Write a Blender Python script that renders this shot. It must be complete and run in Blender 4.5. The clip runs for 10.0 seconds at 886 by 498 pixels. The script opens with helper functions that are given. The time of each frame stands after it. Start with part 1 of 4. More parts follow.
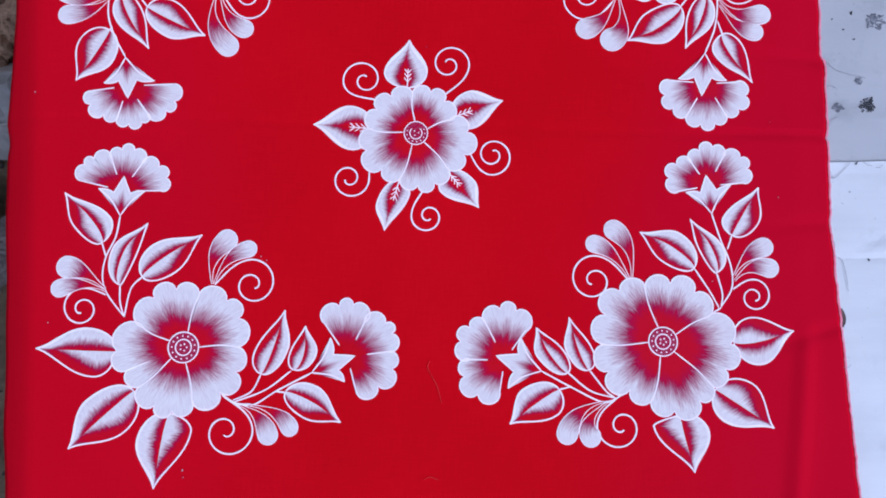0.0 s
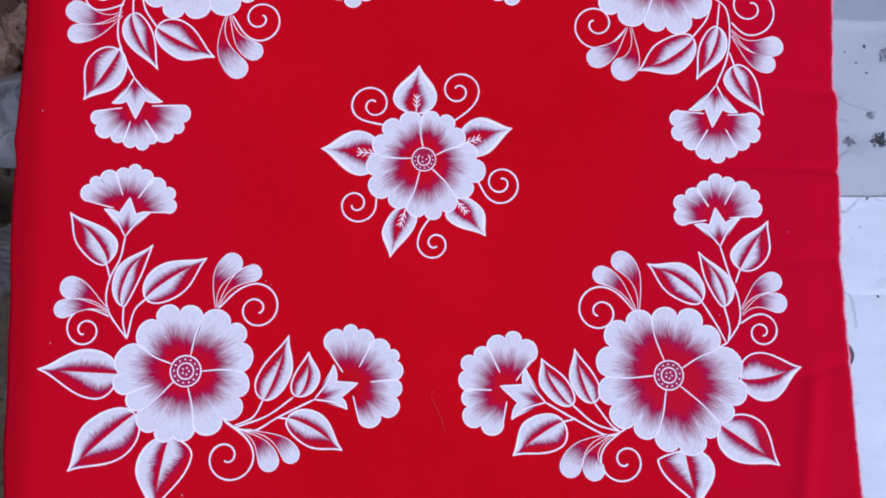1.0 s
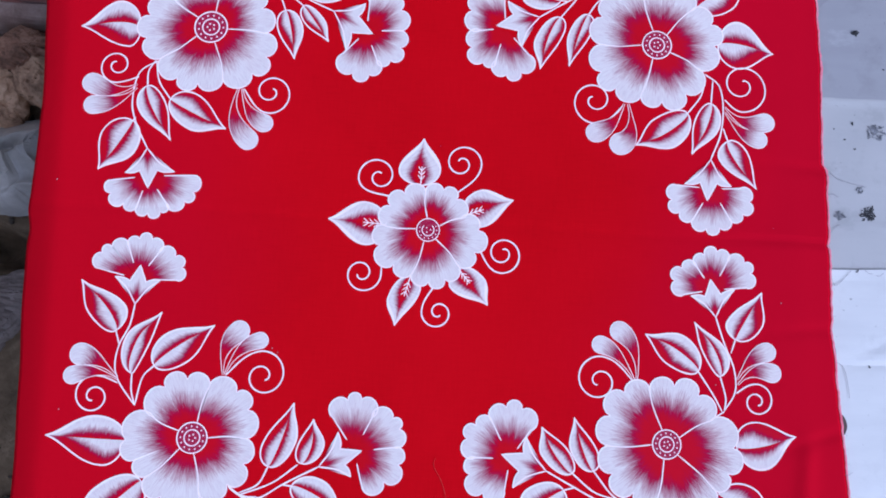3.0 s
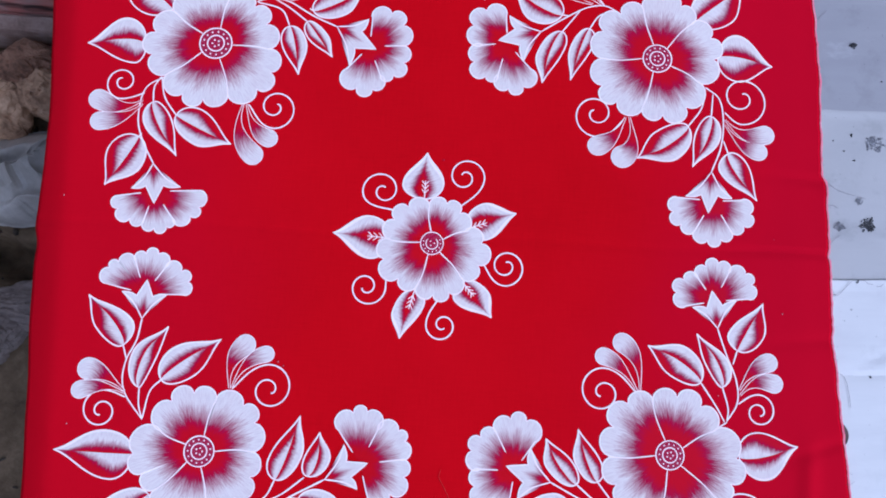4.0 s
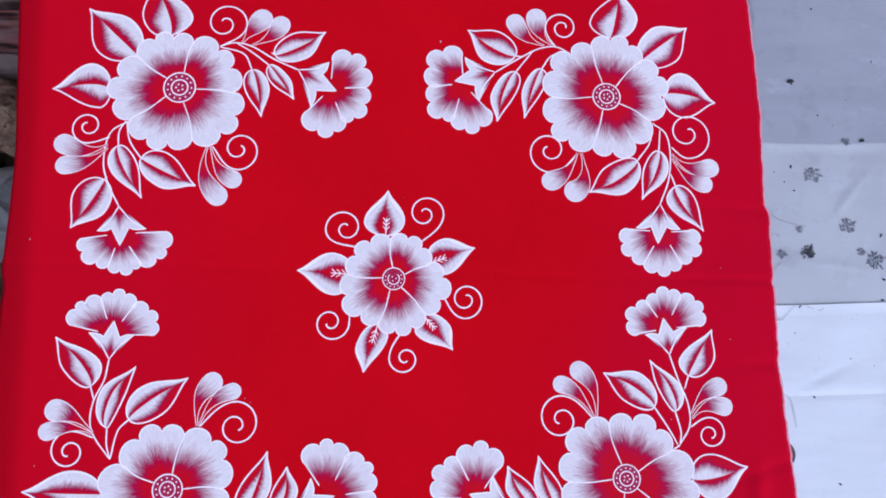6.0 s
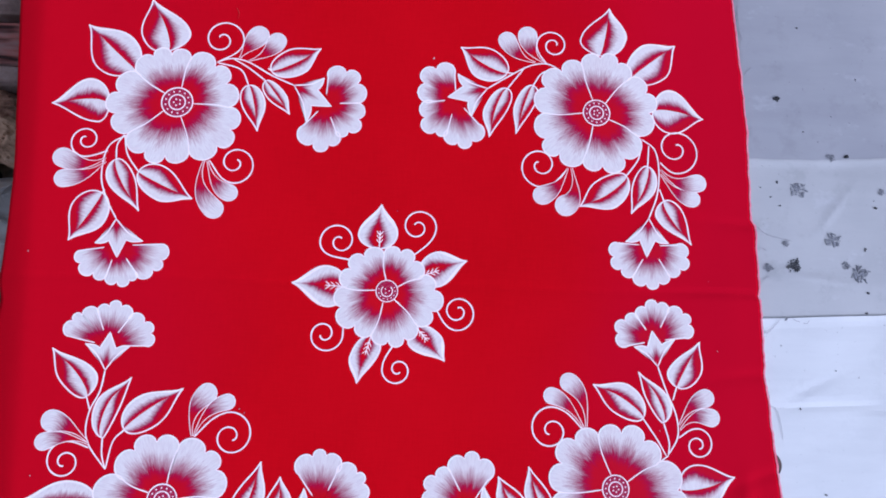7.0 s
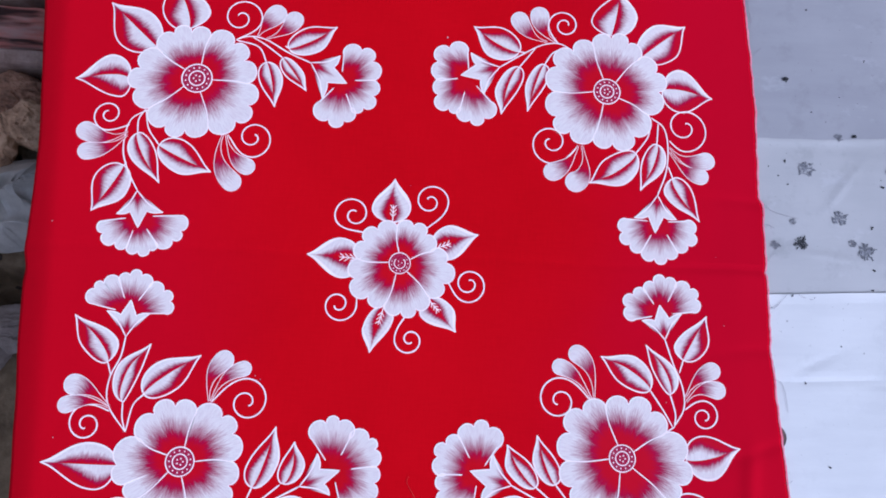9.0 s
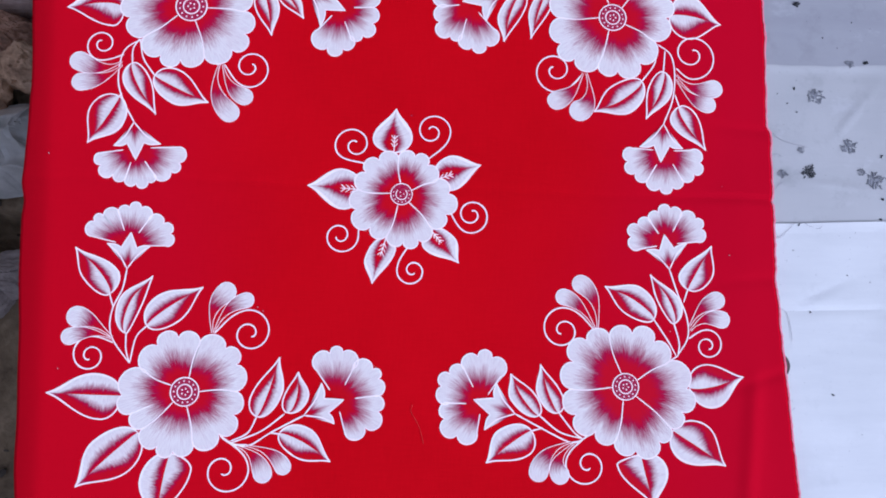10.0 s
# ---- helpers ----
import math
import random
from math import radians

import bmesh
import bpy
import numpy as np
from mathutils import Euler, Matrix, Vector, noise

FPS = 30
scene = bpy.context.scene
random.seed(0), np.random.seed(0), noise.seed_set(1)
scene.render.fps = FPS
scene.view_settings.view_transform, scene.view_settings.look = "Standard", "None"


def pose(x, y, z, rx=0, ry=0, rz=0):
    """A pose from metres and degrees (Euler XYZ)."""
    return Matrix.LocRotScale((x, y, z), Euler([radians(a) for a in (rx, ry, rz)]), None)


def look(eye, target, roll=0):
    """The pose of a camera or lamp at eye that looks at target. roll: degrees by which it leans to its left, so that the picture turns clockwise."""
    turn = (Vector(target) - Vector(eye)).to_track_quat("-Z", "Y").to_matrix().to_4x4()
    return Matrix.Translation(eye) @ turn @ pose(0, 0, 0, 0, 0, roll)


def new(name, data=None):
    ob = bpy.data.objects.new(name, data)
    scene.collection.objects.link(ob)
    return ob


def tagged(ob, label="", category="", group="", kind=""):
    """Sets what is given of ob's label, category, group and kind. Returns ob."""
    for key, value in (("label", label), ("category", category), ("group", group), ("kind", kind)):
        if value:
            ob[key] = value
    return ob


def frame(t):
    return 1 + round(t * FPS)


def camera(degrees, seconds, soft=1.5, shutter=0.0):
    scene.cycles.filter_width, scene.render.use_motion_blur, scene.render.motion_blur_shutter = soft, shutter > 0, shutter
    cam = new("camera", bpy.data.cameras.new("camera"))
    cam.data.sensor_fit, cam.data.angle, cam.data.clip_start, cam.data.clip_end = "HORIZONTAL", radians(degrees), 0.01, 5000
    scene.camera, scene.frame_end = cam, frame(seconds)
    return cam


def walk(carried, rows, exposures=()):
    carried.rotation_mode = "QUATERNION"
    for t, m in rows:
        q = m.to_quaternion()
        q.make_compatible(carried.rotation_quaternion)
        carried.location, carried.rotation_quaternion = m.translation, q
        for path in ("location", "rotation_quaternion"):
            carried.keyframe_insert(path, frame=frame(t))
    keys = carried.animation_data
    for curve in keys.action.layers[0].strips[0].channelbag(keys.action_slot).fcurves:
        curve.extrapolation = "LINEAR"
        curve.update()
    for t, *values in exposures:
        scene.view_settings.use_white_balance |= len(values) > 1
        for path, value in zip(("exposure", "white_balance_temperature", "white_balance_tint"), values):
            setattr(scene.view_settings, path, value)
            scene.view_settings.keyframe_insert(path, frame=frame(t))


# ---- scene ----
cam = camera(64.87, 10.0, soft=1.8)
PATH = [
    (0, (0.01848, -0.13051, 0.47540), (0.02809, 0.08202, -1.51326), 3.999),
    (0.5, (0.01713, -0.12406, 0.47505), (0.03399, 0.09343, -1.51302), 6.227),
    (1, (0.01542, -0.11381, 0.47404), (0.01763, 0.10876, -1.51353), 3.155),
    (1.5, (0.01287, -0.10875, 0.47289), (0.01793, 0.13908, -1.51169), 4.229),
    (2, (0.01399, -0.10308, 0.47723), (0.01279, 0.17515, -1.50332), 2.358),
    (2.5, (0.01221, -0.09752, 0.47684), (0.01524, 0.18267, -1.50344), 3.447),
    (2.7, (0.01071, -0.09122, 0.48214), (0.02872, 0.20655, -1.49549), 6.318),
    (3.8, (0.00155, -0.08290, 0.49544), (0.00188, 0.22220, -1.48115), 3.555),
    (4, (0.00430, -0.08041, 0.49576), (0.01941, 0.22983, -1.47997), 5.482),
    (4.5, (0.01268, -0.07462, 0.49761), (0.07232, 0.22937, -1.47825), 13.105),
    (5, (0.01533, -0.07009, 0.50140), (0.08965, 0.21598, -1.47664), 14.590),
    (5.5, (0.01411, -0.06930, 0.50830), (0.08933, 0.25179, -1.46432), 14.147),
    (7, (0.01711, -0.06766, 0.52442), (0.10882, 0.31557, -1.43638), 14.990),
    (7.5, (0.01645, -0.06986, 0.52640), (0.09783, 0.31885, -1.43378), 13.390),
    (8, (0.01739, -0.07331, 0.52865), (0.09912, 0.32080, -1.43043), 13.274),
    (8.5, (0.01619, -0.07937, 0.53053), (0.08729, 0.30259, -1.43137), 12.388),
    (9, (0.01547, -0.08917, 0.53196), (0.08013, 0.29049, -1.43061), 11.776),
    (9.5, (0.01578, -0.09854, 0.53219), (0.07025, 0.25062, -1.43634), 10.716),
    (9.6, (0.017, -0.097, 0.532), (0.064, 0.229, -1.440), 10.0),
    (9.7, (0.019, -0.099, 0.529), (0.062, 0.198, -1.448), 9.7),
    (9.8, (0.022, -0.101, 0.526), (0.048, 0.178, -1.455), 6.7),
    (9.9, (0.021, -0.103, 0.527), (0.056, 0.162, -1.455), 8.9),
    (10, (0.01625, -0.11013, 0.52268), (0.07855, 0.15553, -1.45862), 14.877),
]
walk(cam, [(t, look(eye, target, roll)) for t, eye, target, roll in PATH], exposures=[(0.0, 0.27, 4850, 20), (4.0, 0.28, 4860, 20), (7.5, 0.32, 4990, 20), (10.0, 0.32, 5000, 20)])

# ---- light: a hazy sky and one broad, hazy sun from the open east-south-east side, low enough to leave the gap beside the bench in shade ----
world = bpy.data.worlds.new("sky")
scene.world = world
world.use_nodes = True
SUN_ELEVATION, SUN_AZIMUTH = radians(38), radians(122)     # azimuth clockwise from +y
wn = world.node_tree.nodes
sky = wn.new("ShaderNodeTexSky")
sky.sky_type = "NISHITA"
sky.sun_disc = False
sky.sun_elevation, sky.sun_rotation = SUN_ELEVATION, SUN_AZIMUTH
sky.air_density, sky.dust_density, sky.ozone_density = 1.0, 3.0, 1.5
haze = wn.new("ShaderNodeHueSaturation")      # the haze takes most of the blue out of the sky
haze.inputs["Saturation"].default_value = 0.45
world.node_tree.links.new(sky.outputs["Color"], haze.inputs["Color"])
world.node_tree.links.new(haze.outputs["Color"], wn["Background"].inputs["Color"])
wn["Background"].inputs["Strength"].default_value = 0.09
sun_data = bpy.data.lights.new("sun", "SUN")
sun_data.energy, sun_data.angle, sun_data.color = 1.88, radians(30), (1.0, 0.97, 0.93)
sun = new("sun", sun_data)
sun_way = Vector((math.sin(SUN_AZIMUTH) * math.cos(SUN_ELEVATION), math.cos(SUN_AZIMUTH) * math.cos(SUN_ELEVATION), math.sin(SUN_ELEVATION)))
sun.matrix_world = look(sun_way * 5, (0, 0, 0))


# ---- materials ----
def material(name, rough=0.8, metal=0.0):
    m = bpy.data.materials.new(name)
    m.use_nodes = True
    b = m.node_tree.nodes["Principled BSDF"]
    b.inputs["Roughness"].default_value, b.inputs["Metallic"].default_value = rough, metal
    return m, m.node_tree.nodes, m.node_tree.links, b


def noise_node(nodes, links, coord, scale, detail=4.0, rough=0.55, stretch=None):
    n = nodes.new("ShaderNodeTexNoise")
    n.inputs["Scale"].default_value, n.inputs["Detail"].default_value, n.inputs["Roughness"].default_value = scale, detail, rough
    if stretch:
        s = nodes.new("ShaderNodeVectorMath")
        s.operation = "MULTIPLY"
        s.inputs[1].default_value = stretch
        links.new(coord, s.inputs[0])
        coord = s.outputs[0]
    links.new(coord, n.inputs["Vector"])
    return n.outputs["Fac"]


def ramp_node(nodes, links, fac, stops):
    r = nodes.new("ShaderNodeValToRGB")
    e = r.color_ramp.elements
    while len(e) < len(stops):
        e.new(0.5)
    for k, (at, col) in zip(e, stops):
        k.position, k.color = at, (*col, 1)
    links.new(fac, r.inputs["Fac"])
    return r.outputs["Color"]


def mix_node(nodes, links, fac, a, b, kind="MIX"):
    m = nodes.new("ShaderNodeMix")
    m.data_type, m.blend_type = "RGBA", kind
    for value, socket in ((fac, m.inputs["Factor"]), (a, m.inputs["A"]), (b, m.inputs["B"])):
        if isinstance(value, (int, float)):
            socket.default_value = value
        elif isinstance(value, tuple):
            socket.default_value = (*value, 1)
        else:
            links.new(value, socket)
    return m.outputs["Result"]


def sum_node(nodes, links, kind, a, b):
    m = nodes.new("ShaderNodeMath")
    m.operation = kind
    for value, socket in zip((a, b), m.inputs):
        if isinstance(value, (int, float)):
            socket.default_value = value
        else:
            links.new(value, socket)
    return m.outputs[0]


def bump_node(nodes, links, bsdf, height, strength, distance):
    b = nodes.new("ShaderNodeBump")
    b.inputs["Strength"].default_value, b.inputs["Distance"].default_value = strength, distance
    links.new(height, b.inputs["Height"])
    links.new(b.outputs["Normal"], bsdf.inputs["Normal"])


def mottled(name, stops, scale, fine, rough=0.85, bump=0.002, strength=0.5, metal=0.0):
    """A surface with a coarse colour variation, a fine grain and a relief."""
    m, n, l, b = material(name, rough, metal)
    co = n.new("ShaderNodeTexCoord").outputs["Object"]
    coarse, grain = noise_node(n, l, co, scale, 5), noise_node(n, l, co, fine, 6, 0.7)
    both = sum_node(n, l, "ADD", sum_node(n, l, "MULTIPLY", coarse, 0.65), sum_node(n, l, "MULTIPLY", grain, 0.35))
    l.new(ramp_node(n, l, both, stops), b.inputs["Base Color"])
    bump_node(n, l, b, both, strength, bump)
    return m


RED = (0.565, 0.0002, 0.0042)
CRIMSON_CAST = (0.520, 0.0003, 0.0145)


def dyed_red(n, l):
    """Dyed cotton: faint uneven dye at two scales and a thread grain along the weave."""
    co = n.new("ShaderNodeTexCoord").outputs["Object"]
    cloud = noise_node(n, l, co, 7.0, 3)
    thread_a = noise_node(n, l, co, 60.0, 3, 0.6, (1.0, 14.0, 1.0))
    thread_b = noise_node(n, l, co, 60.0, 3, 0.6, (14.0, 1.0, 1.0))
    weave = sum_node(n, l, "MULTIPLY", sum_node(n, l, "ADD", thread_a, thread_b), 0.5)
    dye = sum_node(n, l, "ADD", sum_node(n, l, "MULTIPLY", cloud, 0.5), sum_node(n, l, "MULTIPLY", weave, 0.5))
    red = ramp_node(n, l, dye, [(0.3, (0.49, 0.0001, 0.0030)), (0.5, RED), (0.7, (0.62, 0.0004, 0.0055))])
    place = n.new("ShaderNodeSeparateXYZ")                 # cool light cast on the margins, painted into the red in uneven drifts
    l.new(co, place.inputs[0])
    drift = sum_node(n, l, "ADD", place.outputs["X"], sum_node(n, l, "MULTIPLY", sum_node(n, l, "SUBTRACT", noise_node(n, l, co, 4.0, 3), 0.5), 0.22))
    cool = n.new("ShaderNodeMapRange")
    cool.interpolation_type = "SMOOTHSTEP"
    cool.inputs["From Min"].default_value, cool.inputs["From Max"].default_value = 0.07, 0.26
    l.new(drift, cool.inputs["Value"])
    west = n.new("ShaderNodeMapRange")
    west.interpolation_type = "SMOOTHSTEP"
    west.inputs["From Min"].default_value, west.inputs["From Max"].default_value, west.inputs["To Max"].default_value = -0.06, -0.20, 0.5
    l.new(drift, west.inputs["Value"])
    red = mix_node(n, l, sum_node(n, l, "ADD", cool.outputs["Result"], west.outputs["Result"]), red, CRIMSON_CAST)
    return red, weave, co


def make_cloth_material():
    m, n, l, b = material("red_cotton", 0.9)
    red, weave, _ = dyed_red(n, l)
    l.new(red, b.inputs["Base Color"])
    b.inputs["Specular IOR Level"].default_value = 0.02
    bump_node(n, l, b, weave, 0.25, 0.0006)
    return m


def make_paint_material():
    """White fabric paint brushed over the red cotton: the brush's cover runs out in dry, hair-fine streaks."""
    m, n, l, b = material("white_fabric_paint", 0.75)
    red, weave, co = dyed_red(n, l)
    at = n.new("ShaderNodeAttribute")
    at.attribute_name = "cover"
    uv = n.new("ShaderNodeUVMap")
    uv.uv_map = "brush"
    hair = noise_node(n, l, uv.outputs["UV"], 15.0, 3, 0.6, (1.0, 0.07, 1.0))
    broad = noise_node(n, l, uv.outputs["UV"], 2.6, 2, 0.5, (1.0, 0.14, 1.0))
    ragged = sum_node(n, l, "ADD", sum_node(n, l, "MULTIPLY", sum_node(n, l, "SUBTRACT", hair, 0.5), 0.70),
                      sum_node(n, l, "MULTIPLY", sum_node(n, l, "SUBTRACT", broad, 0.5), 0.14))
    cover = sum_node(n, l, "ADD", at.outputs["Fac"], ragged)
    r = n.new("ShaderNodeMapRange")
    r.interpolation_type = "SMOOTHSTEP"
    r.inputs["From Min"].default_value, r.inputs["From Max"].default_value = -0.34, 0.74
    l.new(cover, r.inputs["Value"])
    thick = noise_node(n, l, co, 45.0, 4, 0.6)
    white = ramp_node(n, l, thick, [(0.25, (0.87, 0.77, 0.735)), (0.5, (0.90, 0.83, 0.79)), (0.75, (0.92, 0.865, 0.82))])
    laid = n.new("ShaderNodeMapRange")
    laid.inputs["From Min"].default_value, laid.inputs["From Max"].default_value = 1.02, 1.2
    l.new(at.outputs["Fac"], laid.inputs["Value"])
    white = mix_node(n, l, laid.outputs["Result"], mix_node(n, l, 1.0, white, (0.89, 0.87, 0.87), "MULTIPLY"), mix_node(n, l, 1.0, white, (1.09, 1.03, 1.06), "MULTIPLY"))
    grain = ramp_node(n, l, hair, [(0.36, (0.90, 0.86, 0.89)), (0.56, (1, 1, 1))])
    white = mix_node(n, l, 1.0, white, mix_node(n, l, laid.outputs["Result"], grain, (1.0, 1.0, 1.0)), "MULTIPLY")
    wash = mix_node(n, l, 0.8, red, (0.26, 0.004, 0.078))
    thin = ramp_node(n, l, r.outputs["Result"], [(0.0, (0.06, 0.06, 0.06)), (0.28, (1, 1, 1))])
    full = ramp_node(n, l, r.outputs["Result"], [(0.22, (0, 0, 0)), (0.55, (0.42, 0.42, 0.42)), (0.95, (1, 1, 1))])
    l.new(mix_node(n, l, full, mix_node(n, l, thin, red, wash), white), b.inputs["Base Color"])
    b.inputs["Specular IOR Level"].default_value = 0.06
    bump_node(n, l, b, weave, 0.25, 0.0006)
    return m


CLOTH, PAINT = make_cloth_material(), make_paint_material()


def make_sheet_material(name, low, high, grimy):
    """Old white plastic: clouded by weather, with a film of dirt and tiny specks."""
    m, n, l, b = material(name, 0.5)
    co = n.new("ShaderNodeTexCoord").outputs["Object"]
    cloud, grime, fine = noise_node(n, l, co, 5.0, 4), noise_node(n, l, co, 38.0, 6, 0.7), noise_node(n, l, co, 260.0, 3, 0.7)
    streak = noise_node(n, l, co, 14.0, 5, 0.65, (0.35, 2.2, 1.0))
    base = ramp_node(n, l, cloud, [(0.3, low), (0.7, high)])
    dirt = ramp_node(n, l, grime, [(0.25, (grimy, grimy, grimy)), (0.45, (1, 1, 1))])
    worn = ramp_node(n, l, streak, [(0.30, (0.90, 0.90, 0.91)), (0.55, (1, 1, 1))])
    speck = ramp_node(n, l, fine, [(0.24, (0.50, 0.49, 0.48)), (0.31, (1, 1, 1))])
    scuff = noise_node(n, l, co, 24.0, 5, 0.75, (1.0, 1.6, 1.0))
    base = mix_node(n, l, sum_node(n, l, "MULTIPLY", ramp_node(n, l, scuff, [(0.60, (0, 0, 0)), (0.72, (1, 1, 1))]), 0.18), base, (0.78, 0.77, 0.78))
    for other in (dirt, worn, speck):
        base = mix_node(n, l, 1.0, base, other, "MULTIPLY")
    l.new(base, b.inputs["Base Color"])
    bump_node(n, l, b, sum_node(n, l, "ADD", grime, sum_node(n, l, "MULTIPLY", noise_node(n, l, co, 16.0, 5, 0.6), 3.0)), 0.07, 0.005)
    return m


# light on each facet put into its tone: near lit, middle dimmer, far shaded
SHEET_LIT = make_sheet_material("white_plastic_sheet", (0.61, 0.61, 0.59), (0.68, 0.675, 0.655), 0.90)
SHEET_STAINED_DIM = make_sheet_material("stained_dim_plastic_sheet", (0.41, 0.405, 0.395), (0.51, 0.50, 0.485), 0.80)
SHEET_SHADED = make_sheet_material("shaded_plastic_sheet", (0.33, 0.325, 0.34), (0.415, 0.405, 0.41), 0.84)
SOIL = mottled("dry_soil", [(0.30, (0.055, 0.035, 0.02)), (0.5, (0.19, 0.135, 0.078)), (0.7, (0.34, 0.25, 0.155))], 14, 90, 0.95, 0.012, 0.8)
STONE = mottled("tan_stone", [(0.34, (0.12, 0.060, 0.032)), (0.5, (0.53, 0.34, 0.205)), (0.66, (0.78, 0.56, 0.37))], 22, 140, 0.95, 0.010, 0.9)
BROWN_STONE = mottled("brown_stone", [(0.36, (0.035, 0.017, 0.010)), (0.5, (0.29, 0.155, 0.095)), (0.68, (0.55, 0.34, 0.22))], 26, 140, 0.95, 0.010, 0.9)
PLASTIC = mottled("grey_plastic_film", [(0.30, (0.30, 0.285, 0.255)), (0.5, (0.46, 0.44, 0.40)), (0.7, (0.64, 0.61, 0.56))], 14, 70, 0.35, 0.003, 0.3)
TIMBER = mottled("weathered_timber", [(0.30, (0.10, 0.06, 0.045)), (0.5, (0.27, 0.185, 0.15)), (0.7, (0.44, 0.34, 0.29))], 30, 130, 0.9, 0.004, 0.6)


def make_peeling_material():
    """Old wood under reddish paint that has come off in long flakes, with dark splits along the grain."""
    m, n, l, b = material("peeling_red_timber", 0.9)
    co = n.new("ShaderNodeTexCoord").outputs["Object"]
    flake = noise_node(n, l, co, 26.0, 6, 0.65, (0.35, 1.0, 1.0))
    grain = noise_node(n, l, co, 90.0, 4, 0.6, (0.08, 1.0, 1.0))
    paint = ramp_node(n, l, grain, [(0.3, (0.30, 0.085, 0.065)), (0.7, (0.44, 0.17, 0.135))])
    bare = ramp_node(n, l, grain, [(0.3, (0.20, 0.14, 0.125)), (0.7, (0.37, 0.29, 0.265))])
    colour = mix_node(n, l, ramp_node(n, l, flake, [(0.42, (0, 0, 0)), (0.62, (0.9, 0.9, 0.9))]), paint, bare)
    split = ramp_node(n, l, noise_node(n, l, co, 40.0, 3, 0.5, (0.10, 1.0, 1.0)), [(0.38, (0.08, 0.06, 0.06)), (0.45, (1, 1, 1))])
    l.new(mix_node(n, l, 1.0, colour, split, "MULTIPLY"), b.inputs["Base Color"])
    bump_node(n, l, b, sum_node(n, l, "ADD", flake, grain), 0.7, 0.004)
    return m


PEELING = make_peeling_material()
CONCRETE = mottled("rough_concrete", [(0.30, (0.20, 0.19, 0.17)), (0.5, (0.30, 0.29, 0.27)), (0.7, (0.40, 0.39, 0.36))], 4, 60, 0.9, 0.004, 0.5)
PLASTER = mottled("grey_plaster", [(0.30, (0.20, 0.19, 0.18)), (0.5, (0.27, 0.26, 0.25)), (0.7, (0.34, 0.33, 0.31))], 2, 40, 0.9, 0.004, 0.4)
SUNKEN = mottled("brown_grey_block", [(0.30, (0.13, 0.10, 0.085)), (0.5, (0.25, 0.205, 0.18)), (0.7, (0.37, 0.32, 0.285))], 18, 110, 0.9, 0.006, 0.7)
DEBRIS = mottled("dark_dry_moss", [(0.30, (0.012, 0.012, 0.014)), (0.5, (0.03, 0.03, 0.032)), (0.7, (0.09, 0.09, 0.09))], 60, 300, 0.95, 0.001, 0.5)
GREY_STAIN = mottled("grey_lichen_stain", [(0.30, (0.11, 0.11, 0.12)), (0.5, (0.22, 0.22, 0.235)), (0.7, (0.40, 0.40, 0.42))], 80, 400, 0.95, 0.001, 0.4)
LITTER = mottled("dark_litter", [(0.30, (0.02, 0.016, 0.012)), (0.5, (0.07, 0.055, 0.04)), (0.7, (0.18, 0.14, 0.10))], 30, 300, 0.95, 0.001, 0.5)
LEAF_DRY = mottled("dry_brown_leaf", [(0.30, (0.05, 0.03, 0.025)), (0.5, (0.13, 0.08, 0.07)), (0.7, (0.20, 0.14, 0.12))], 60, 300, 0.8, 0.001, 0.5)
THREAD = mottled("dark_thread", [(0.30, (0.20, 0.17, 0.20)), (0.5, (0.29, 0.26, 0.29)), (0.7, (0.38, 0.34, 0.38))], 60, 300, 0.9, 0.0003, 0.3)
RED_THREAD = mottled("red_thread", [(0.30, (0.42, 0.02, 0.02)), (0.5, (0.55, 0.05, 0.04)), (0.7, (0.62, 0.10, 0.06))], 60, 300, 0.9, 0.0003, 0.3)
PINK_THREAD = mottled("pale_pink_fray", [(0.30, (0.85, 0.12, 0.18)), (0.5, (0.88, 0.23, 0.29)), (0.7, (0.90, 0.40, 0.44))], 90, 400, 0.9, 0.0003, 0.3)


# ---- making meshes ----
def part(name, data, mat, parent=None, label=""):
    """Links a bmesh or a mesh as one object, under a thing or a part if one is given."""
    if isinstance(data, bmesh.types.BMesh):
        mesh = bpy.data.meshes.new(name)
        data.to_mesh(mesh)
        data.free()
    else:
        mesh = data
    if mat and not mesh.materials:
        mesh.materials.append(mat)
    ob = new(name, mesh)
    ob.parent = parent
    return tagged(ob, label)


def smooth(bm):
    for f in bm.faces:
        f.smooth = True
    return bm


def bump01(x):
    x = min(1.0, max(0.0, x))
    return x * x * (3 - 2 * x)


# ---- the ground and two unseen walls, added to hold off sky light ----
GROUND_Z = -0.40


def ground_z(x, y):
    """Uneven earth, with a narrow hollow between the rubble and a sunken block."""
    z = GROUND_Z + 0.028 * noise.fractal(Vector((x * 6, y * 6, 0.3)), 1.0, 2.0, 4)
    return z - 0.13 * math.exp(-((y - 0.020 - 0.01 * math.sin(x * 40)) / 0.024) ** 4) * bump01((-0.22 - x) / 0.05) * bump01((x + 0.80) / 0.08)


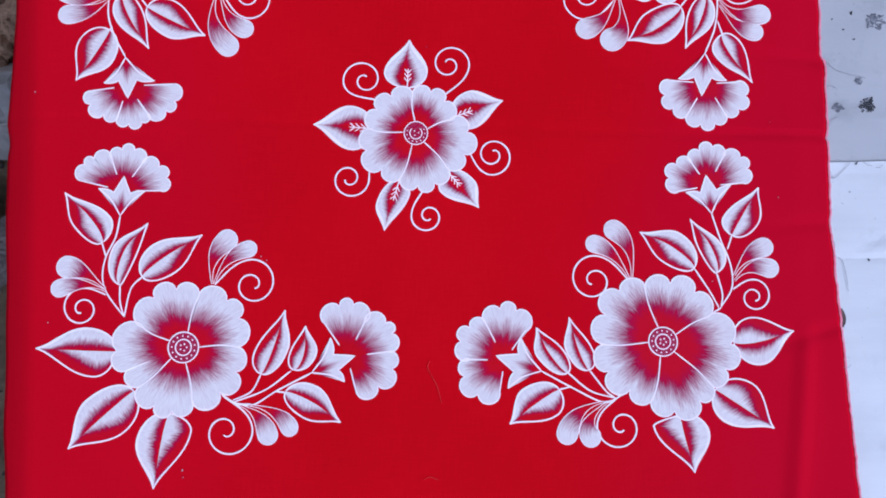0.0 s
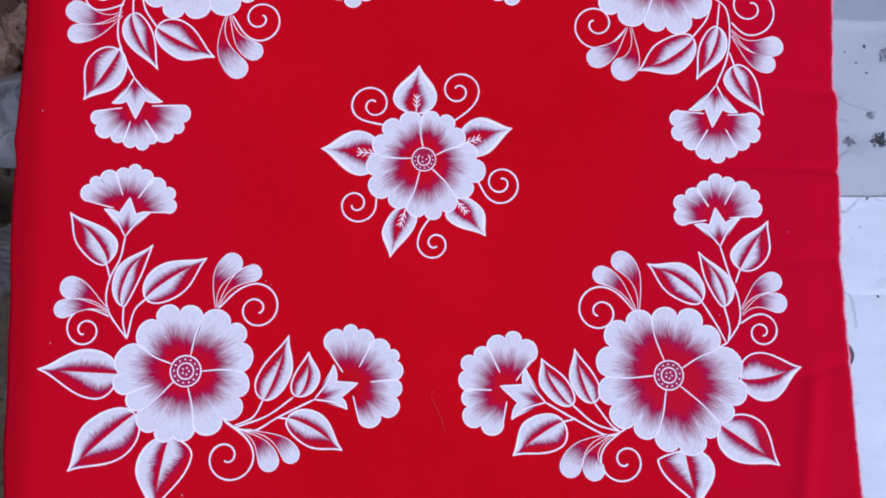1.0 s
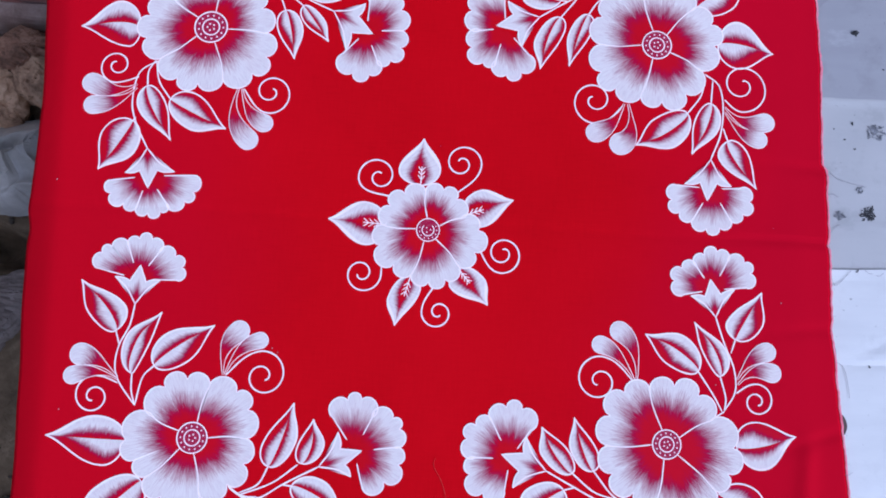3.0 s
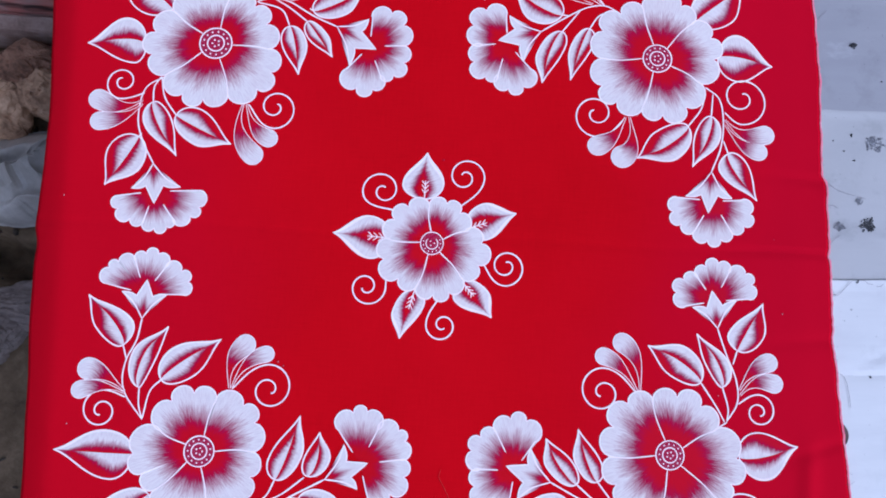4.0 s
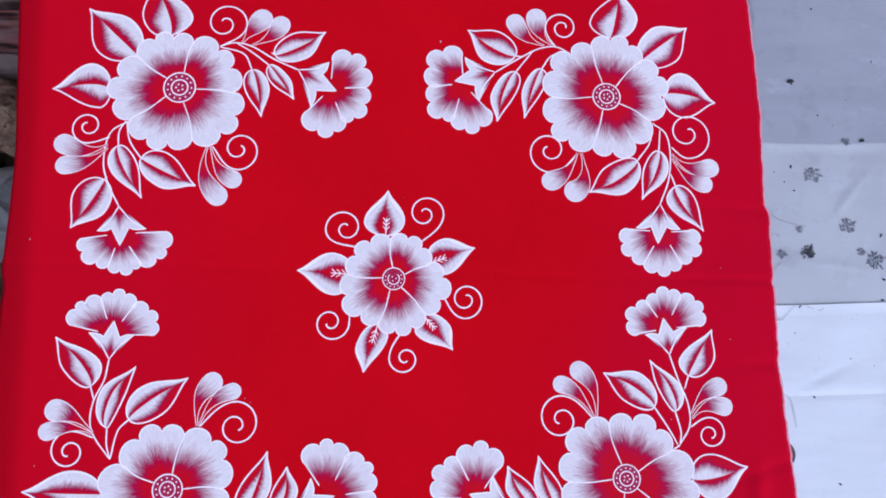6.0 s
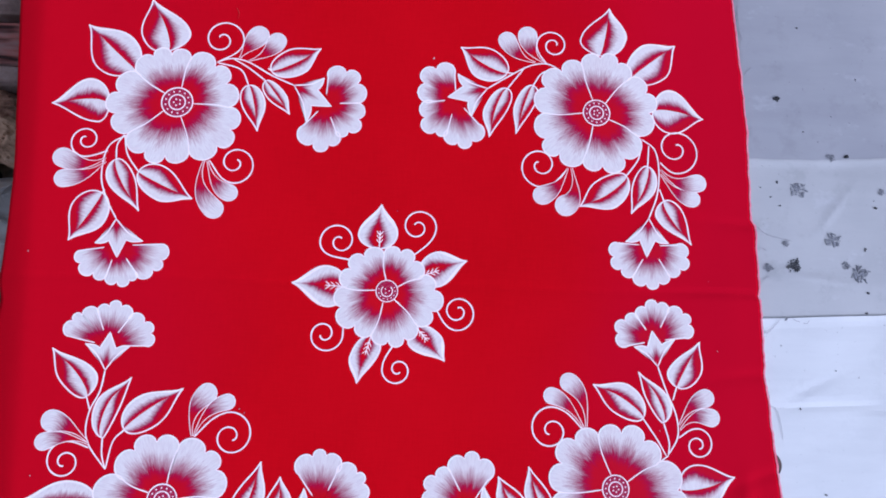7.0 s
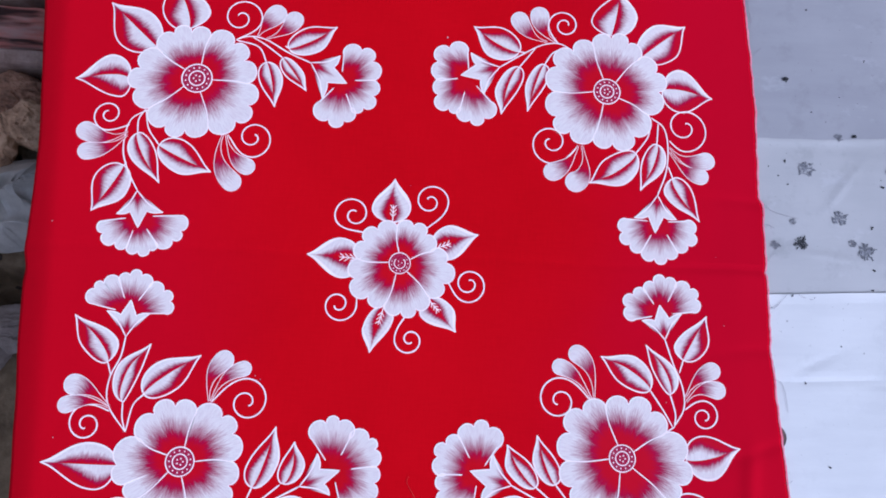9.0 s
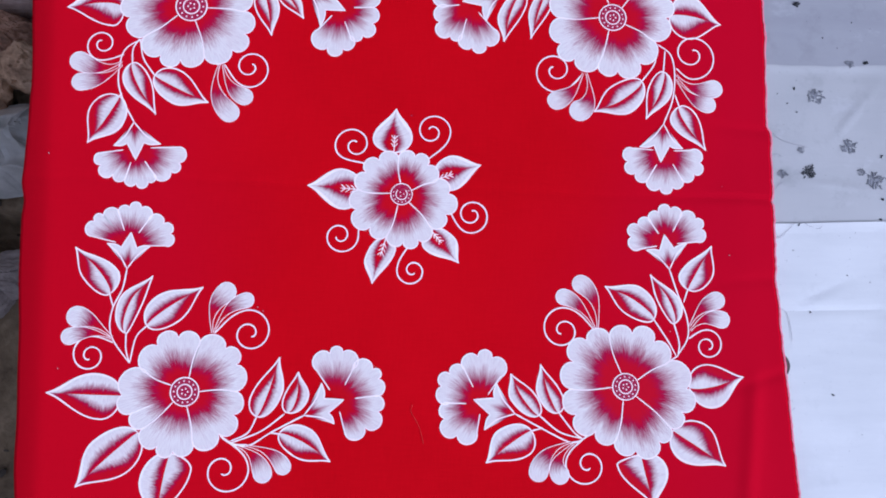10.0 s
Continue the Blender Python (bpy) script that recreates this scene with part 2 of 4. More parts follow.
def make_ground():
    bm = bmesh.new()
    ticks = [-400, -120, -40, -14, -6, -3, -1.8] + [-1.2 + 0.015 * i for i in range(121)] + [1.2, 3, 6, 14, 40, 120, 400]
    grid = []
    for y in ticks:
        row = []
        for x in ticks:
            near = abs(x) < 1.25 and abs(y) < 1.25
            z = ground_z(x, y) if near else GROUND_Z
            row.append(bm.verts.new((x, y, z)))
        grid.append(row)
    for j in range(len(ticks) - 1):
        for i in range(len(ticks) - 1):
            bm.faces.new((grid[j][i], grid[j][i + 1], grid[j + 1][i + 1], grid[j + 1][i]))
    g = part("ground", smooth(bm), SOIL)
    return tagged(g, "dry brown earth littered with debris", "ground", kind="structure")


def box(bm, lo, hi, bevel=0.0):
    made = bmesh.ops.create_cube(bm, size=1.0)["verts"]
    for v in made:
        v.co = Vector([lo[k] + (v.co[k] + 0.5) * (hi[k] - lo[k]) for k in range(3)])
    if bevel:
        edges = list({e for v in made for e in v.link_edges})
        bmesh.ops.bevel(bm, geom=edges, offset=bevel, segments=2, affect="EDGES", profile=0.5)
    return bm


make_ground()
wall_n = part("shade_wall_north", box(bmesh.new(), (-1.0, 0.86, GROUND_Z - 0.05), (3.4, 1.06, 1.5), 0.01), PLASTER)
tagged(wall_n, "plain grey wall added out of view to block sky light", "wall", kind="structure")
wall_w = part("shade_wall_west", box(bmesh.new(), (-1.02, -2.6, GROUND_Z - 0.05), (-0.82, 0.86, 0.42), 0.01), PLASTER)
tagged(wall_w, "plain grey wall added out of view to block sky light", "wall", kind="structure")


# ---- the low bench, the white sheet over it and the red cloth ----
def edge_far(x):
    """Where the middle sheet ends over the far one."""
    return 0.1180 + 0.045 * (x - 0.29) + 0.0012 * math.sin(x * 31) + 0.0006 * noise.noise(Vector((x * 60, 2, 0)))


def edge_near(x):
    """Where the near sheet ends over the middle one."""
    return -0.0112 + 0.040 * (x - 0.29) + 0.0005 * math.sin(x * 37) + 0.0004 * noise.noise(Vector((x * 70, 5, 0)))


def creases(x, y):
    z = 0.0010 * noise.noise(Vector((x * 9, y * 9, 1.0))) + 0.0005 * noise.noise(Vector((x * 26, y * 26, 4.0)))
    for px, py, turn, reach, deep in ((0.325, -0.078, 4, 0.035, -0.0006), (0.325, -0.064, 24, 0.025, -0.0004), (0.355, 0.075, 50, 0.022, 0.0005), (0.345, 0.020, -8, 0.03, 0.0005), (0.375, -0.078, -3, 0.02, -0.0005)):
        c, s = math.cos(radians(turn)), math.sin(radians(turn))
        u, v = (x - px) * c + (y - py) * s, -(x - px) * s + (y - py) * c
        z += deep * math.exp(-(v / 0.0035) ** 2 - (u / reach) ** 2)
    return z - 0.003 * bump01((0.2845 + 0.0175 * max(0.0, y) + 0.075 * max(0.0, -0.06 - y) - x) / 0.010)


def near_z(x, y):
    return -0.0022 + 0.012 * max(-0.3, y - edge_near(x)) + creases(x, y) + 0.0006 * math.exp(-((y - edge_near(x)) / 0.004) ** 2)


def middle_z(x, y):
    return -0.0033 - 0.014 * (y - edge_near(x)) + creases(x, y) + 0.0009 * math.exp(-((y - edge_far(x)) / 0.005) ** 2)


def far_z(x, y):
    past = y - edge_far(x)
    return -0.0035 - 0.014 * (edge_far(x) - edge_near(x)) - 0.026 * min(0.35, past) + creases(x, y) + 0.0009 * math.exp(-past / 0.03)


def sheet_z(x, y):
    """The top of the three lapped plastic sheets."""
    return near_z(x, y) if y < edge_near(x) else middle_z(x, y) if y < edge_far(x) else far_z(x, y)


def cloth_z(x, y):
    """The cotton lies flat, with its ironed fold at y = 0.006, slack waves along the east hem and the west hem hanging over."""
    z = 0.0006 * noise.noise(Vector((x * 8, y * 8, 7.0)))
    z -= (0.0004 + 0.0005 * bump01((x - 0.19) / 0.05)) * math.exp(-((y - 0.006 - 0.001 * math.sin(x * 30)) / 0.0022) ** 2)
    e = bump01((x - 0.215) / 0.07)
    z += e * 0.0008 * noise.noise(Vector((x * 14, y * 22, 3.0)))
    for y0, slant, deep in ((-0.055, 0.10, 0.0008), (-0.128, 0.35, 0.0008), (0.062, -0.05, 0.0009)):
        z -= e * deep * math.exp(-((y - y0 - slant * (x - 0.285)) / 0.004) ** 2)
    ridge = x - 0.270 - 0.10 * (y + 0.13)
    z += 0.0015 * math.exp(-(ridge / 0.006) ** 2) * bump01((-0.115 - y) / 0.03)
    w = max(0.0, -0.262 - 0.07 * max(0.0, y) + 0.06 * max(0.0, -y) - x)
    z -= 0.5 * w * w / (w + 0.02)
    return z - bump01((x - 0.15) / 0.15) * 0.026 * max(0.0, y) - 0.0005 * bump01((x - 0.262) / 0.022)


def hem_east(y):
    x = 0.2885 + 0.0010 * noise.noise(Vector((y * 60, 0, 2))) + 0.0004 * noise.noise(Vector((y * 260, 0, 5)))
    x -= 0.060 * max(0.0, y - 0.10) ** 1.2 + 0.0028 * bump01((y - 0.0615) / 0.005) * bump01((0.16 - y) / 0.08)
    x += 0.011 * max(0.0, y)
    return x + 0.075 * max(0.0, -0.06 - y) - 0.001 * math.exp(-((y - 0.005) / 0.002) ** 2)


def hem_west(y):
    x = -0.2885 - 0.105 * max(0.0, y - 0.08) + 0.09 * max(0.0, -0.01 - y)
    return x + 0.0018 * noise.noise(Vector((y * 22, 0, 8))) + 0.0022 * math.exp(-((y + 0.012) / 0.008) ** 2) - 0.001 * math.exp(-((y - 0.004) / 0.006) ** 2)


CLOTH_SOUTH, CLOTH_NORTH = -0.33, 0.335


def cloth_mesh():
    bm = bmesh.new()
    nx, ny, thick = 190, 260, 0.0005
    top, low = [], []
    for j in range(ny + 1):
        y = CLOTH_SOUTH + (CLOTH_NORTH - CLOTH_SOUTH) * j / ny
        a, b = hem_west(y), hem_east(y)
        row = [(a + (b - a) * i / nx) for i in range(nx + 1)]
        top.append([bm.verts.new((x, y, cloth_z(x, y))) for x in row])
        low.append([bm.verts.new((x, y, cloth_z(x, y) - thick)) for x in row])
    for j in range(ny):
        for i in range(nx):
            bm.faces.new((top[j][i], top[j][i + 1], top[j + 1][i + 1], top[j + 1][i]))
            bm.faces.new((low[j][i], low[j + 1][i], low[j + 1][i + 1], low[j][i + 1]))
        bm.faces.new((top[j][nx], low[j][nx], low[j + 1][nx], top[j + 1][nx]))
        bm.faces.new((low[j][0], top[j][0], top[j + 1][0], low[j + 1][0]))
    for i in range(nx):
        bm.faces.new((low[0][i], low[0][i + 1], top[0][i + 1], top[0][i]))
        bm.faces.new((low[ny][i + 1], low[ny][i], top[ny][i], top[ny][i + 1]))
    return smooth(bm)


bench = part("bench", box(bmesh.new(), (-0.225, -1.3, GROUND_Z - 0.02), (1.35, 0.84, -0.024), 0.012), CONCRETE)
tagged(bench, "low rough concrete bench under the plastic sheet", "bench")


def make_sheet(height, y0, y1, mat, drop, label):
    """One sheet from y0 to y1 (functions of x), thin, closed along its rim."""
    bm = bmesh.new()
    xs = [-0.215 + 0.03 * i for i in range(15)] + [0.2300 + 0.004 * i for i in range(66)] + [0.50 + 0.04 * i for i in range(20)]
    n, layers = 110, []
    for low in (0.0, 0.0009):
        layers.append([[bm.verts.new((x, y0(x) + (y1(x) - y0(x)) * (j / n), (height(x, y0(x) + (y1(x) - y0(x)) * (j / n)) if x > 0.22 else drop) - low)) for x in xs] for j in range(n + 1)])
    top, base = layers
    m = len(xs) - 1
    for j in range(n):
        for i in range(m):
            bm.faces.new((top[j][i], top[j][i + 1], top[j + 1][i + 1], top[j + 1][i]))
            bm.faces.new((base[j][i], base[j + 1][i], base[j + 1][i + 1], base[j][i + 1]))
        bm.faces.new((base[j][0], top[j][0], top[j + 1][0], base[j + 1][0]))
        bm.faces.new((top[j][m], base[j][m], base[j + 1][m], top[j + 1][m]))
    for i in range(m):
        bm.faces.new((base[0][i], base[0][i + 1], top[0][i + 1], top[0][i]))
        bm.faces.new((top[n][i], top[n][i + 1], base[n][i + 1], base[n][i]))
    for f in bm.faces:
        f.smooth = abs(f.normal.z) > 0.5
    ob = part("plastic_sheet", bm, mat)
    return tagged(ob, label, "plastic sheet", "lapped plastic sheets")


make_sheet(near_z, lambda x: -0.45, edge_near, SHEET_LIT, -0.010, "clean white plastic sheet lapped over a stained one")
sheet = make_sheet(middle_z, lambda x: edge_near(x) - 0.004, edge_far, SHEET_STAINED_DIM, -0.012, "white plastic sheet stained with grey lichen spots, under the red cloth")
make_sheet(far_z, lambda x: edge_far(x) + 0.0001, lambda x: 0.42, SHEET_SHADED, -0.016, "plastic sheet toned grey for the shade on it, with a few dark crumbs")
cloth = part("painted_cloth", cloth_mesh(), CLOTH)
tagged(cloth, "red cotton cloth hand-painted with white flowers, lying on a white sheet", "cloth")


# ---- the painting: every leaf, petal and line is a film of paint on the cloth, in centimetres on its plane ----
LIFT = 0.00018
LINE = 0.060          # half the width of a painted line


class Film:
    """A mesh of paint under way: corners with a height over the cloth, the brush's cover, and the brush's own directions."""

    def __init__(self):
        self.places, self.cover, self.brush, self.faces = [], [], [], []

    def point(self, p, cover, brush, rise=0.0):
        x, y = p[0] / 100, p[1] / 100
        self.places.append((x, y, cloth_z(x, y) + LIFT + rise))
        self.cover.append(cover)
        self.brush.append(brush)
        return len(self.places) - 1

    def grid(self, rows):
        for a, b in zip(rows, rows[1:]):
            for i in range(len(a) - 1):
                self.faces.append((a[i], a[i + 1], b[i + 1], b[i]))

    def line(self, path, half=LINE, ends=0.55, tail=1.0, level=0.00007):
        """A rounded ridge of paint along a path."""
        n, rows, run = len(path), [], 0.0
        seed = path[0][0] * 3.1 + path[0][1] * 1.7
        for i, p in enumerate(path):
            a, b = path[max(0, i - 1)], path[min(n - 1, i + 1)]
            way = Vector((b[0] - a[0], b[1] - a[1]))
            way = way.normalized() if way.length > 1e-9 else Vector((1, 0))
            side = Vector((-way.y, way.x))
            run += (Vector(p) - Vector(path[max(0, i - 1)])).length
            w = half * (1 + 0.22 * noise.noise(Vector((run * 1.6, seed, 0.0)))) * (1 + (tail - 1) * i / (n - 1))
            if i in (0, n - 1):
                w *= ends
            row = []
            for k, high in ((-1, 0.0), (-0.5, 0.00001), (0.5, 0.00001), (1, 0.0)):
                q = Vector(p) + side * (w * k)
                row.append(self.point(q, 1.25, (run + seed, k), high + level))
            rows.append(row)
        self.grid(rows)
        return self

    def dot(self, c, r):
        hub = self.point(c, 1.25, (c[0], c[1]), 0.00037)
        ring = [self.point((c[0] + r * math.cos(a), c[1] + r * math.sin(a)), 1.25, (c[0], c[1]), 0.00034) for a in [i * math.tau / 8 for i in range(8)]]
        for i in range(8):
            self.faces.append((hub, ring[i], ring[(i + 1) % 8]))

    def finish(self, name, parent, label=""):
        mesh = bpy.data.meshes.new(name)
        mesh.from_pydata(self.places, [], self.faces)
        mesh.attributes.new("cover", "FLOAT", "POINT").data.foreach_set("value", self.cover)
        uv = mesh.uv_layers.new(name="brush")
        uv.data.foreach_set("uv", [v for loop in mesh.loops for v in self.brush[loop.vertex_index]])
        up = [p.normal.z for p in mesh.polygons]
        if sum(up) < 0:
            mesh.flip_normals()
        mesh.polygons.foreach_set("use_smooth", [True] * len(mesh.polygons))
        return part(name, mesh, PAINT, parent, label)


def bend(points, count):
    """A smooth curve through the points."""
    p = [Vector(q) for q in points]
    if len(p) == 2:
        return [p[0].lerp(p[1], i / count) for i in range(count + 1)]
    p = [2 * p[0] - p[1]] + p + [2 * p[-1] - p[-2]]
    spans, out = len(p) - 3, []
    for i in range(count + 1):
        s = min(spans - 1, int(i / count * spans))
        t = i / count * spans - s
        a, b, c, d = p[s:s + 4]
        out.append(0.5 * (2 * b + (c - a) * t + (2 * a - 5 * b + 4 * c - d) * t * t + (3 * b - a - 3 * c + d) * t ** 3))
    return out


def bezier(a, b, c, d, count):
    return [a * (1 - t) ** 3 + b * 3 * t * (1 - t) ** 2 + c * 3 * t * t * (1 - t) + d * t ** 3 for t in [i / count for i in range(count + 1)]]


def leaf_side(base, tip, swell, count=24):
    """From base to tip over the point where that side is widest, its tangent there along the leaf."""
    base, tip, swell = Vector(base), Vector(tip), Vector(swell)
    axis = (tip - base).normalized()
    out = swell - base
    along = out.dot(axis)
    side = out - axis * along
    rest = (tip - swell).dot(axis)
    k = max(0.25, along)
    low = bezier(base, base + side * 0.62 + axis * 0.02, swell - axis * k * 0.52, swell, count // 2)
    high = bezier(swell, swell + axis * rest * 0.42, tip - axis * rest * 0.30 + side * 0.12, tip, count // 2)
    return low + high[1:]


def leaf_film(base, tip, a, b, kind):
    f = Film()
    side_a, side_b = leaf_side(base, tip, a), leaf_side(base, tip, b)
    n, m = len(side_a) - 1, 9
    size = (Vector(tip) - Vector(base)).length
    seed = base[0] * 1.3 + base[1] * 0.7
    for side, outer in ((side_a, True), (side_b, False)):
        rows = []
        for i in range(n + 1):
            u = i / n
            mid = side_a[i].lerp(side_b[i], 0.47)
            row = []
            for j in range(m + 1):
                s = j / m
                if kind == "sepal":
                    cover = 1.6 * s - 0.66 + 2.0 * max(0.0, u - 0.42)
                elif outer:
                    cover = 1.6 * s - 0.40 + 3.0 * max(0.0, u - 0.70)
                else:
                    cover = 1.10 - 1.55 * s - 3.2 * max(0.0, u - 0.46)
                    cover = max(cover, -0.6 + 3.4 * max(0.0, u - 0.72) + 0.4 * max(0.0, s - 0.5))
                row.append(f.point(mid.lerp(side[i], s), cover, (seed + u * size + (0.35 if outer else -0.35) * s, s * size * 0.5), 0.00005))
            rows.append(row)
        f.grid(rows)
    f.line(side_a, LINE * 0.9)
    f.line(side_b, LINE * 0.9)
    return f


def leaf(base, tip, a, b):
    """A painted leaf: a white margin on side a, a white tongue along the rib on side b."""
    return leaf_film(base, tip, a, b, "leaf").finish("leaf", cloth)


def sepal(base, tip, a, b):
    """A leaf of the middle flower, white round the margin, with a small fishbone vein at its base."""
    f = leaf_film(base, tip, a, b, "sepal")
    base, tip = Vector(base), Vector(tip)
    axis = (tip - base).normalized()
    side = Vector((-axis.y, axis.x))
    size = (tip - base).length
    f.line(bend([base, base + axis * size * 0.40], 8), LINE * 0.7, level=0.00014)
    for k in (0.12, 0.21, 0.30):
        for s in (-1, 1):
            root = base + axis * size * k
            f.line(bend([root, root + axis * size * 0.09 + side * s * size * 0.07], 4), LINE * 0.6, level=0.00014)
    return f.finish("sepal", cloth)


def lobes(rim, c, swell, pull):
    """The scalloped outline over the valleys in rim, each lobe a bulging arc away from c; a list of points for each lobe.
    pull: how far the valleys cut in towards c."""
    out = []
    for (x0, y0, cut0), (x1, y1, cut1) in zip(rim, rim[1:]):
        a, b = Vector((x0, y0)).lerp(c, pull * (2.0 if cut0 else 0.7)), Vector((x1, y1)).lerp(c, pull * (2.0 if cut1 else 0.7))
        chord = b - a
        away = Vector((chord.y, -chord.x)).normalized()
        if away.dot((a + b) / 2 - c) < 0:
            away = -away
        high = swell * chord.length
        arc = []
        for i in range(11):
            t = math.pi * i / 10
            arc.append((a + b) / 2 - chord * 0.5 * math.cos(t) + away * high * math.sin(t) ** 0.85)
        out.append(arc)
    return out


def petal(arcs, c, inner, parent, red, seam_a, seam_b, wobble):
    """One petal from its lobes, white at the rim and running out in streaks towards the heart."""
    f = Film()
    rim = [p for k, arc in enumerate(arcs) for p in (arc if k == 0 else arc[1:])]
    rows, m = [], 12
    first = math.atan2((rim[0] - c).y, (rim[0] - c).x)
    sense = 1 if (rim[0] - c).cross(rim[len(rim) // 2] - c) > 0 else -1
    gone = [sense * ((math.atan2((p - c).y, (p - c).x) - first + math.pi) % math.tau - math.pi) for p in rim]
    last = min(gone[:11])
    for i, p in enumerate(rim):
        d = p - c
        last = max(last, min(gone[i:11]) if i < 11 else gone[i])     # the fill only ever turns one way
        turn = first + sense * last
        way = Vector((math.cos(turn), math.sin(turn)))
        start, p = c + way * inner, c + way * d.length
        row = []
        for j in range(m + 1):
            s = j / m
            cover = 1.5 * (s - red) + 0.10 * math.sin(3.0 * turn + wobble)
            row.append(f.point(start.lerp(p, s), cover, (turn * 3.6 + wobble, s * d.length), 0.00011 + 0.000002 * i))
        rows.append(row)
    f.grid(rows)
    for arc in arcs:
        f.line(arc, LINE * 0.8, level=0.00024)
    for s in (seam_a, seam_b):
        if s:
            f.line(bend(s, 10), LINE * 0.75, level=0.00027)
    return f.finish("petal", parent)


def bloom(c, size, red, rim):
    """An open five-petalled flower: seams where rim says 1; a ringed heart with dots."""
    c = Vector(c)
    r = 1.02 * size
    heart = Film()
    steps = [i * math.tau / 40 for i in range(41)]
    hub = heart.point(c, -0.03, (c.x, c.y), 0.00029)
    disc = [heart.point(c + Vector((math.cos(a), math.sin(a))) * r, -0.03, (a, c.y), 0.00029) for a in steps]
    heart.faces += [(hub, disc[i], disc[i + 1]) for i in range(40)]
    for k in (1.0, 0.52):
        heart.line([c + Vector((math.cos(a), math.sin(a))) * r * k for a in steps], LINE * 0.72 * r, ends=1.0, level=0.00033)
    for i in range(13):
        a = i * math.tau / 13 + c.x
        heart.dot(c + Vector((math.cos(a), math.sin(a))) * r * 0.76, 0.058 * r)
    inner = 3 if size < 0.9 else 5
    for i in range(inner):
        a = i * math.tau / inner + c.y
        heart.dot(c + Vector((math.cos(a), math.sin(a))) * r * 0.22, 0.062 * r)
    flower = heart.finish("flower", cloth, "open white flower with a ringed and dotted heart")
    closed = rim + [rim[0]]
    arcs = lobes(closed, c, 0.50, 0.045)
    seams = [i for i, row in enumerate(rim) if row[2]] + [len(rim)]
    for n, (a, b) in enumerate(zip(seams, seams[1:])):
        end = Vector(closed[a][:2])
        way = (end - c).normalized()
        bow = Vector((-way.y, way.x)) * 0.12
        seam = [c + way * r, (c + way * r).lerp(end, 0.55) + bow, end]
        petal(arcs[a:b], c, r * 0.9, flower, red, seam, None, n * 1.7 + c.x)


def fan_flower(throat, rim, foot, tip_a, tip_b, tip_c):
    """A fan-shaped flower seen from the side, three petals over a three-pointed calyx."""
    throat, foot = Vector(throat), Vector(foot)
    tips = [Vector(t) for t in (tip_a, tip_b, tip_c)]
    f = Film()
    notch = [tips[0].lerp(tips[1], 0.5).lerp(foot, 0.30), tips[1].lerp(tips[2], 0.5).lerp(foot, 0.30)]
    outline = bend([tips[0], tips[0].lerp(notch[0], 0.6) - (foot - notch[0]) * 0.06, notch[0]], 6) + bend([notch[0], tips[1]], 6)[1:]
    outline += bend([tips[1], notch[1]], 6)[1:] + bend([notch[1], tips[2].lerp(notch[1], 0.6) - (foot - notch[1]) * 0.06, tips[2]], 6)[1:]
    rows = []
    for i, p in enumerate(outline):
        rows.append([f.point(foot.lerp(p, s / 6), 1.7 * s / 6 - 0.60, (i * 0.12 + foot.x, s * 0.2), 0.00031) for s in range(7)])
    f.grid(rows)
    f.line(outline, LINE * 0.8, level=0.00035)
    for t in (tips[0], tips[2]):
        inward = t.lerp(foot, 0.5).lerp(tips[1], 0.10)
        f.line(bend([t, inward, foot], 10), LINE * 0.85, level=0.00035)
    flower = f.finish("fan_flower", cloth, "fan-shaped white flower in a three-pointed calyx")
    arcs = lobes(rim, throat, 0.52, 0.08)
    cuts = [0] + [i for i, row in enumerate(rim) if row[2]] + [len(rim) - 1]
    for n, (a, b) in enumerate(zip(cuts, cuts[1:])):
        first, last = Vector(rim[a][:2]), Vector(rim[b][:2])
        seam_a = [throat.lerp(first, 0.42 if n else 0.34), first]
        seam_b = [throat.lerp(last, 0.34), last] if n == 2 else None
        petal(arcs[a:b], throat, 0.25, flower, 0.44, seam_a, seam_b, n * 2.1 + throat.y)


def stem(*points):
    return Film().line(bend(points, 8 * (len(points) - 1)), LINE * 0.95, tail=0.85, level=0.00009).finish("stem", cloth)


def bud(foot, pull, head, r):
    """A drop-shaped bud on a bent stalk, white at its head."""
    f = Film()
    foot, pull, head = Vector(foot), Vector(pull), Vector(head)
    n, rows, left, right, run = 22, [], [], [], 0.0
    last = foot
    way0 = (head - pull).normalized()
    for i in range(n + 1):
        u = i / n
        t = min(1.0, u / 0.8)
        p = foot * (1 - t) ** 2 + pull * 2 * t * (1 - t) + head * t * t
        way = ((pull - foot) * (1 - t) + (head - pull) * t).normalized()
        if u > 0.8:
            k = (u - 0.8) / 0.2
            p = head + way0 * r * math.sin(k * math.pi / 2)
            w = r * math.cos(k * math.pi / 2)
        else:
            w = r * (0.05 + 0.95 * bump01(t) ** 1.15)
        run += (p - last).length
        last = p
        side = Vector((-way.y, way.x))
        left.append(p + side * w)
        right.append(p - side * w)
        rows.append([f.point(p + side * w * (k / 4 - 1), 1.9 * (u - 0.48), (w * k / 4 + foot.x, run), 0.0001) for k in range(9)])
    f.grid(rows)
    f.line(left + right[::-1][1:], LINE * 0.85, ends=0.8)
    return f.finish("bud", cloth)


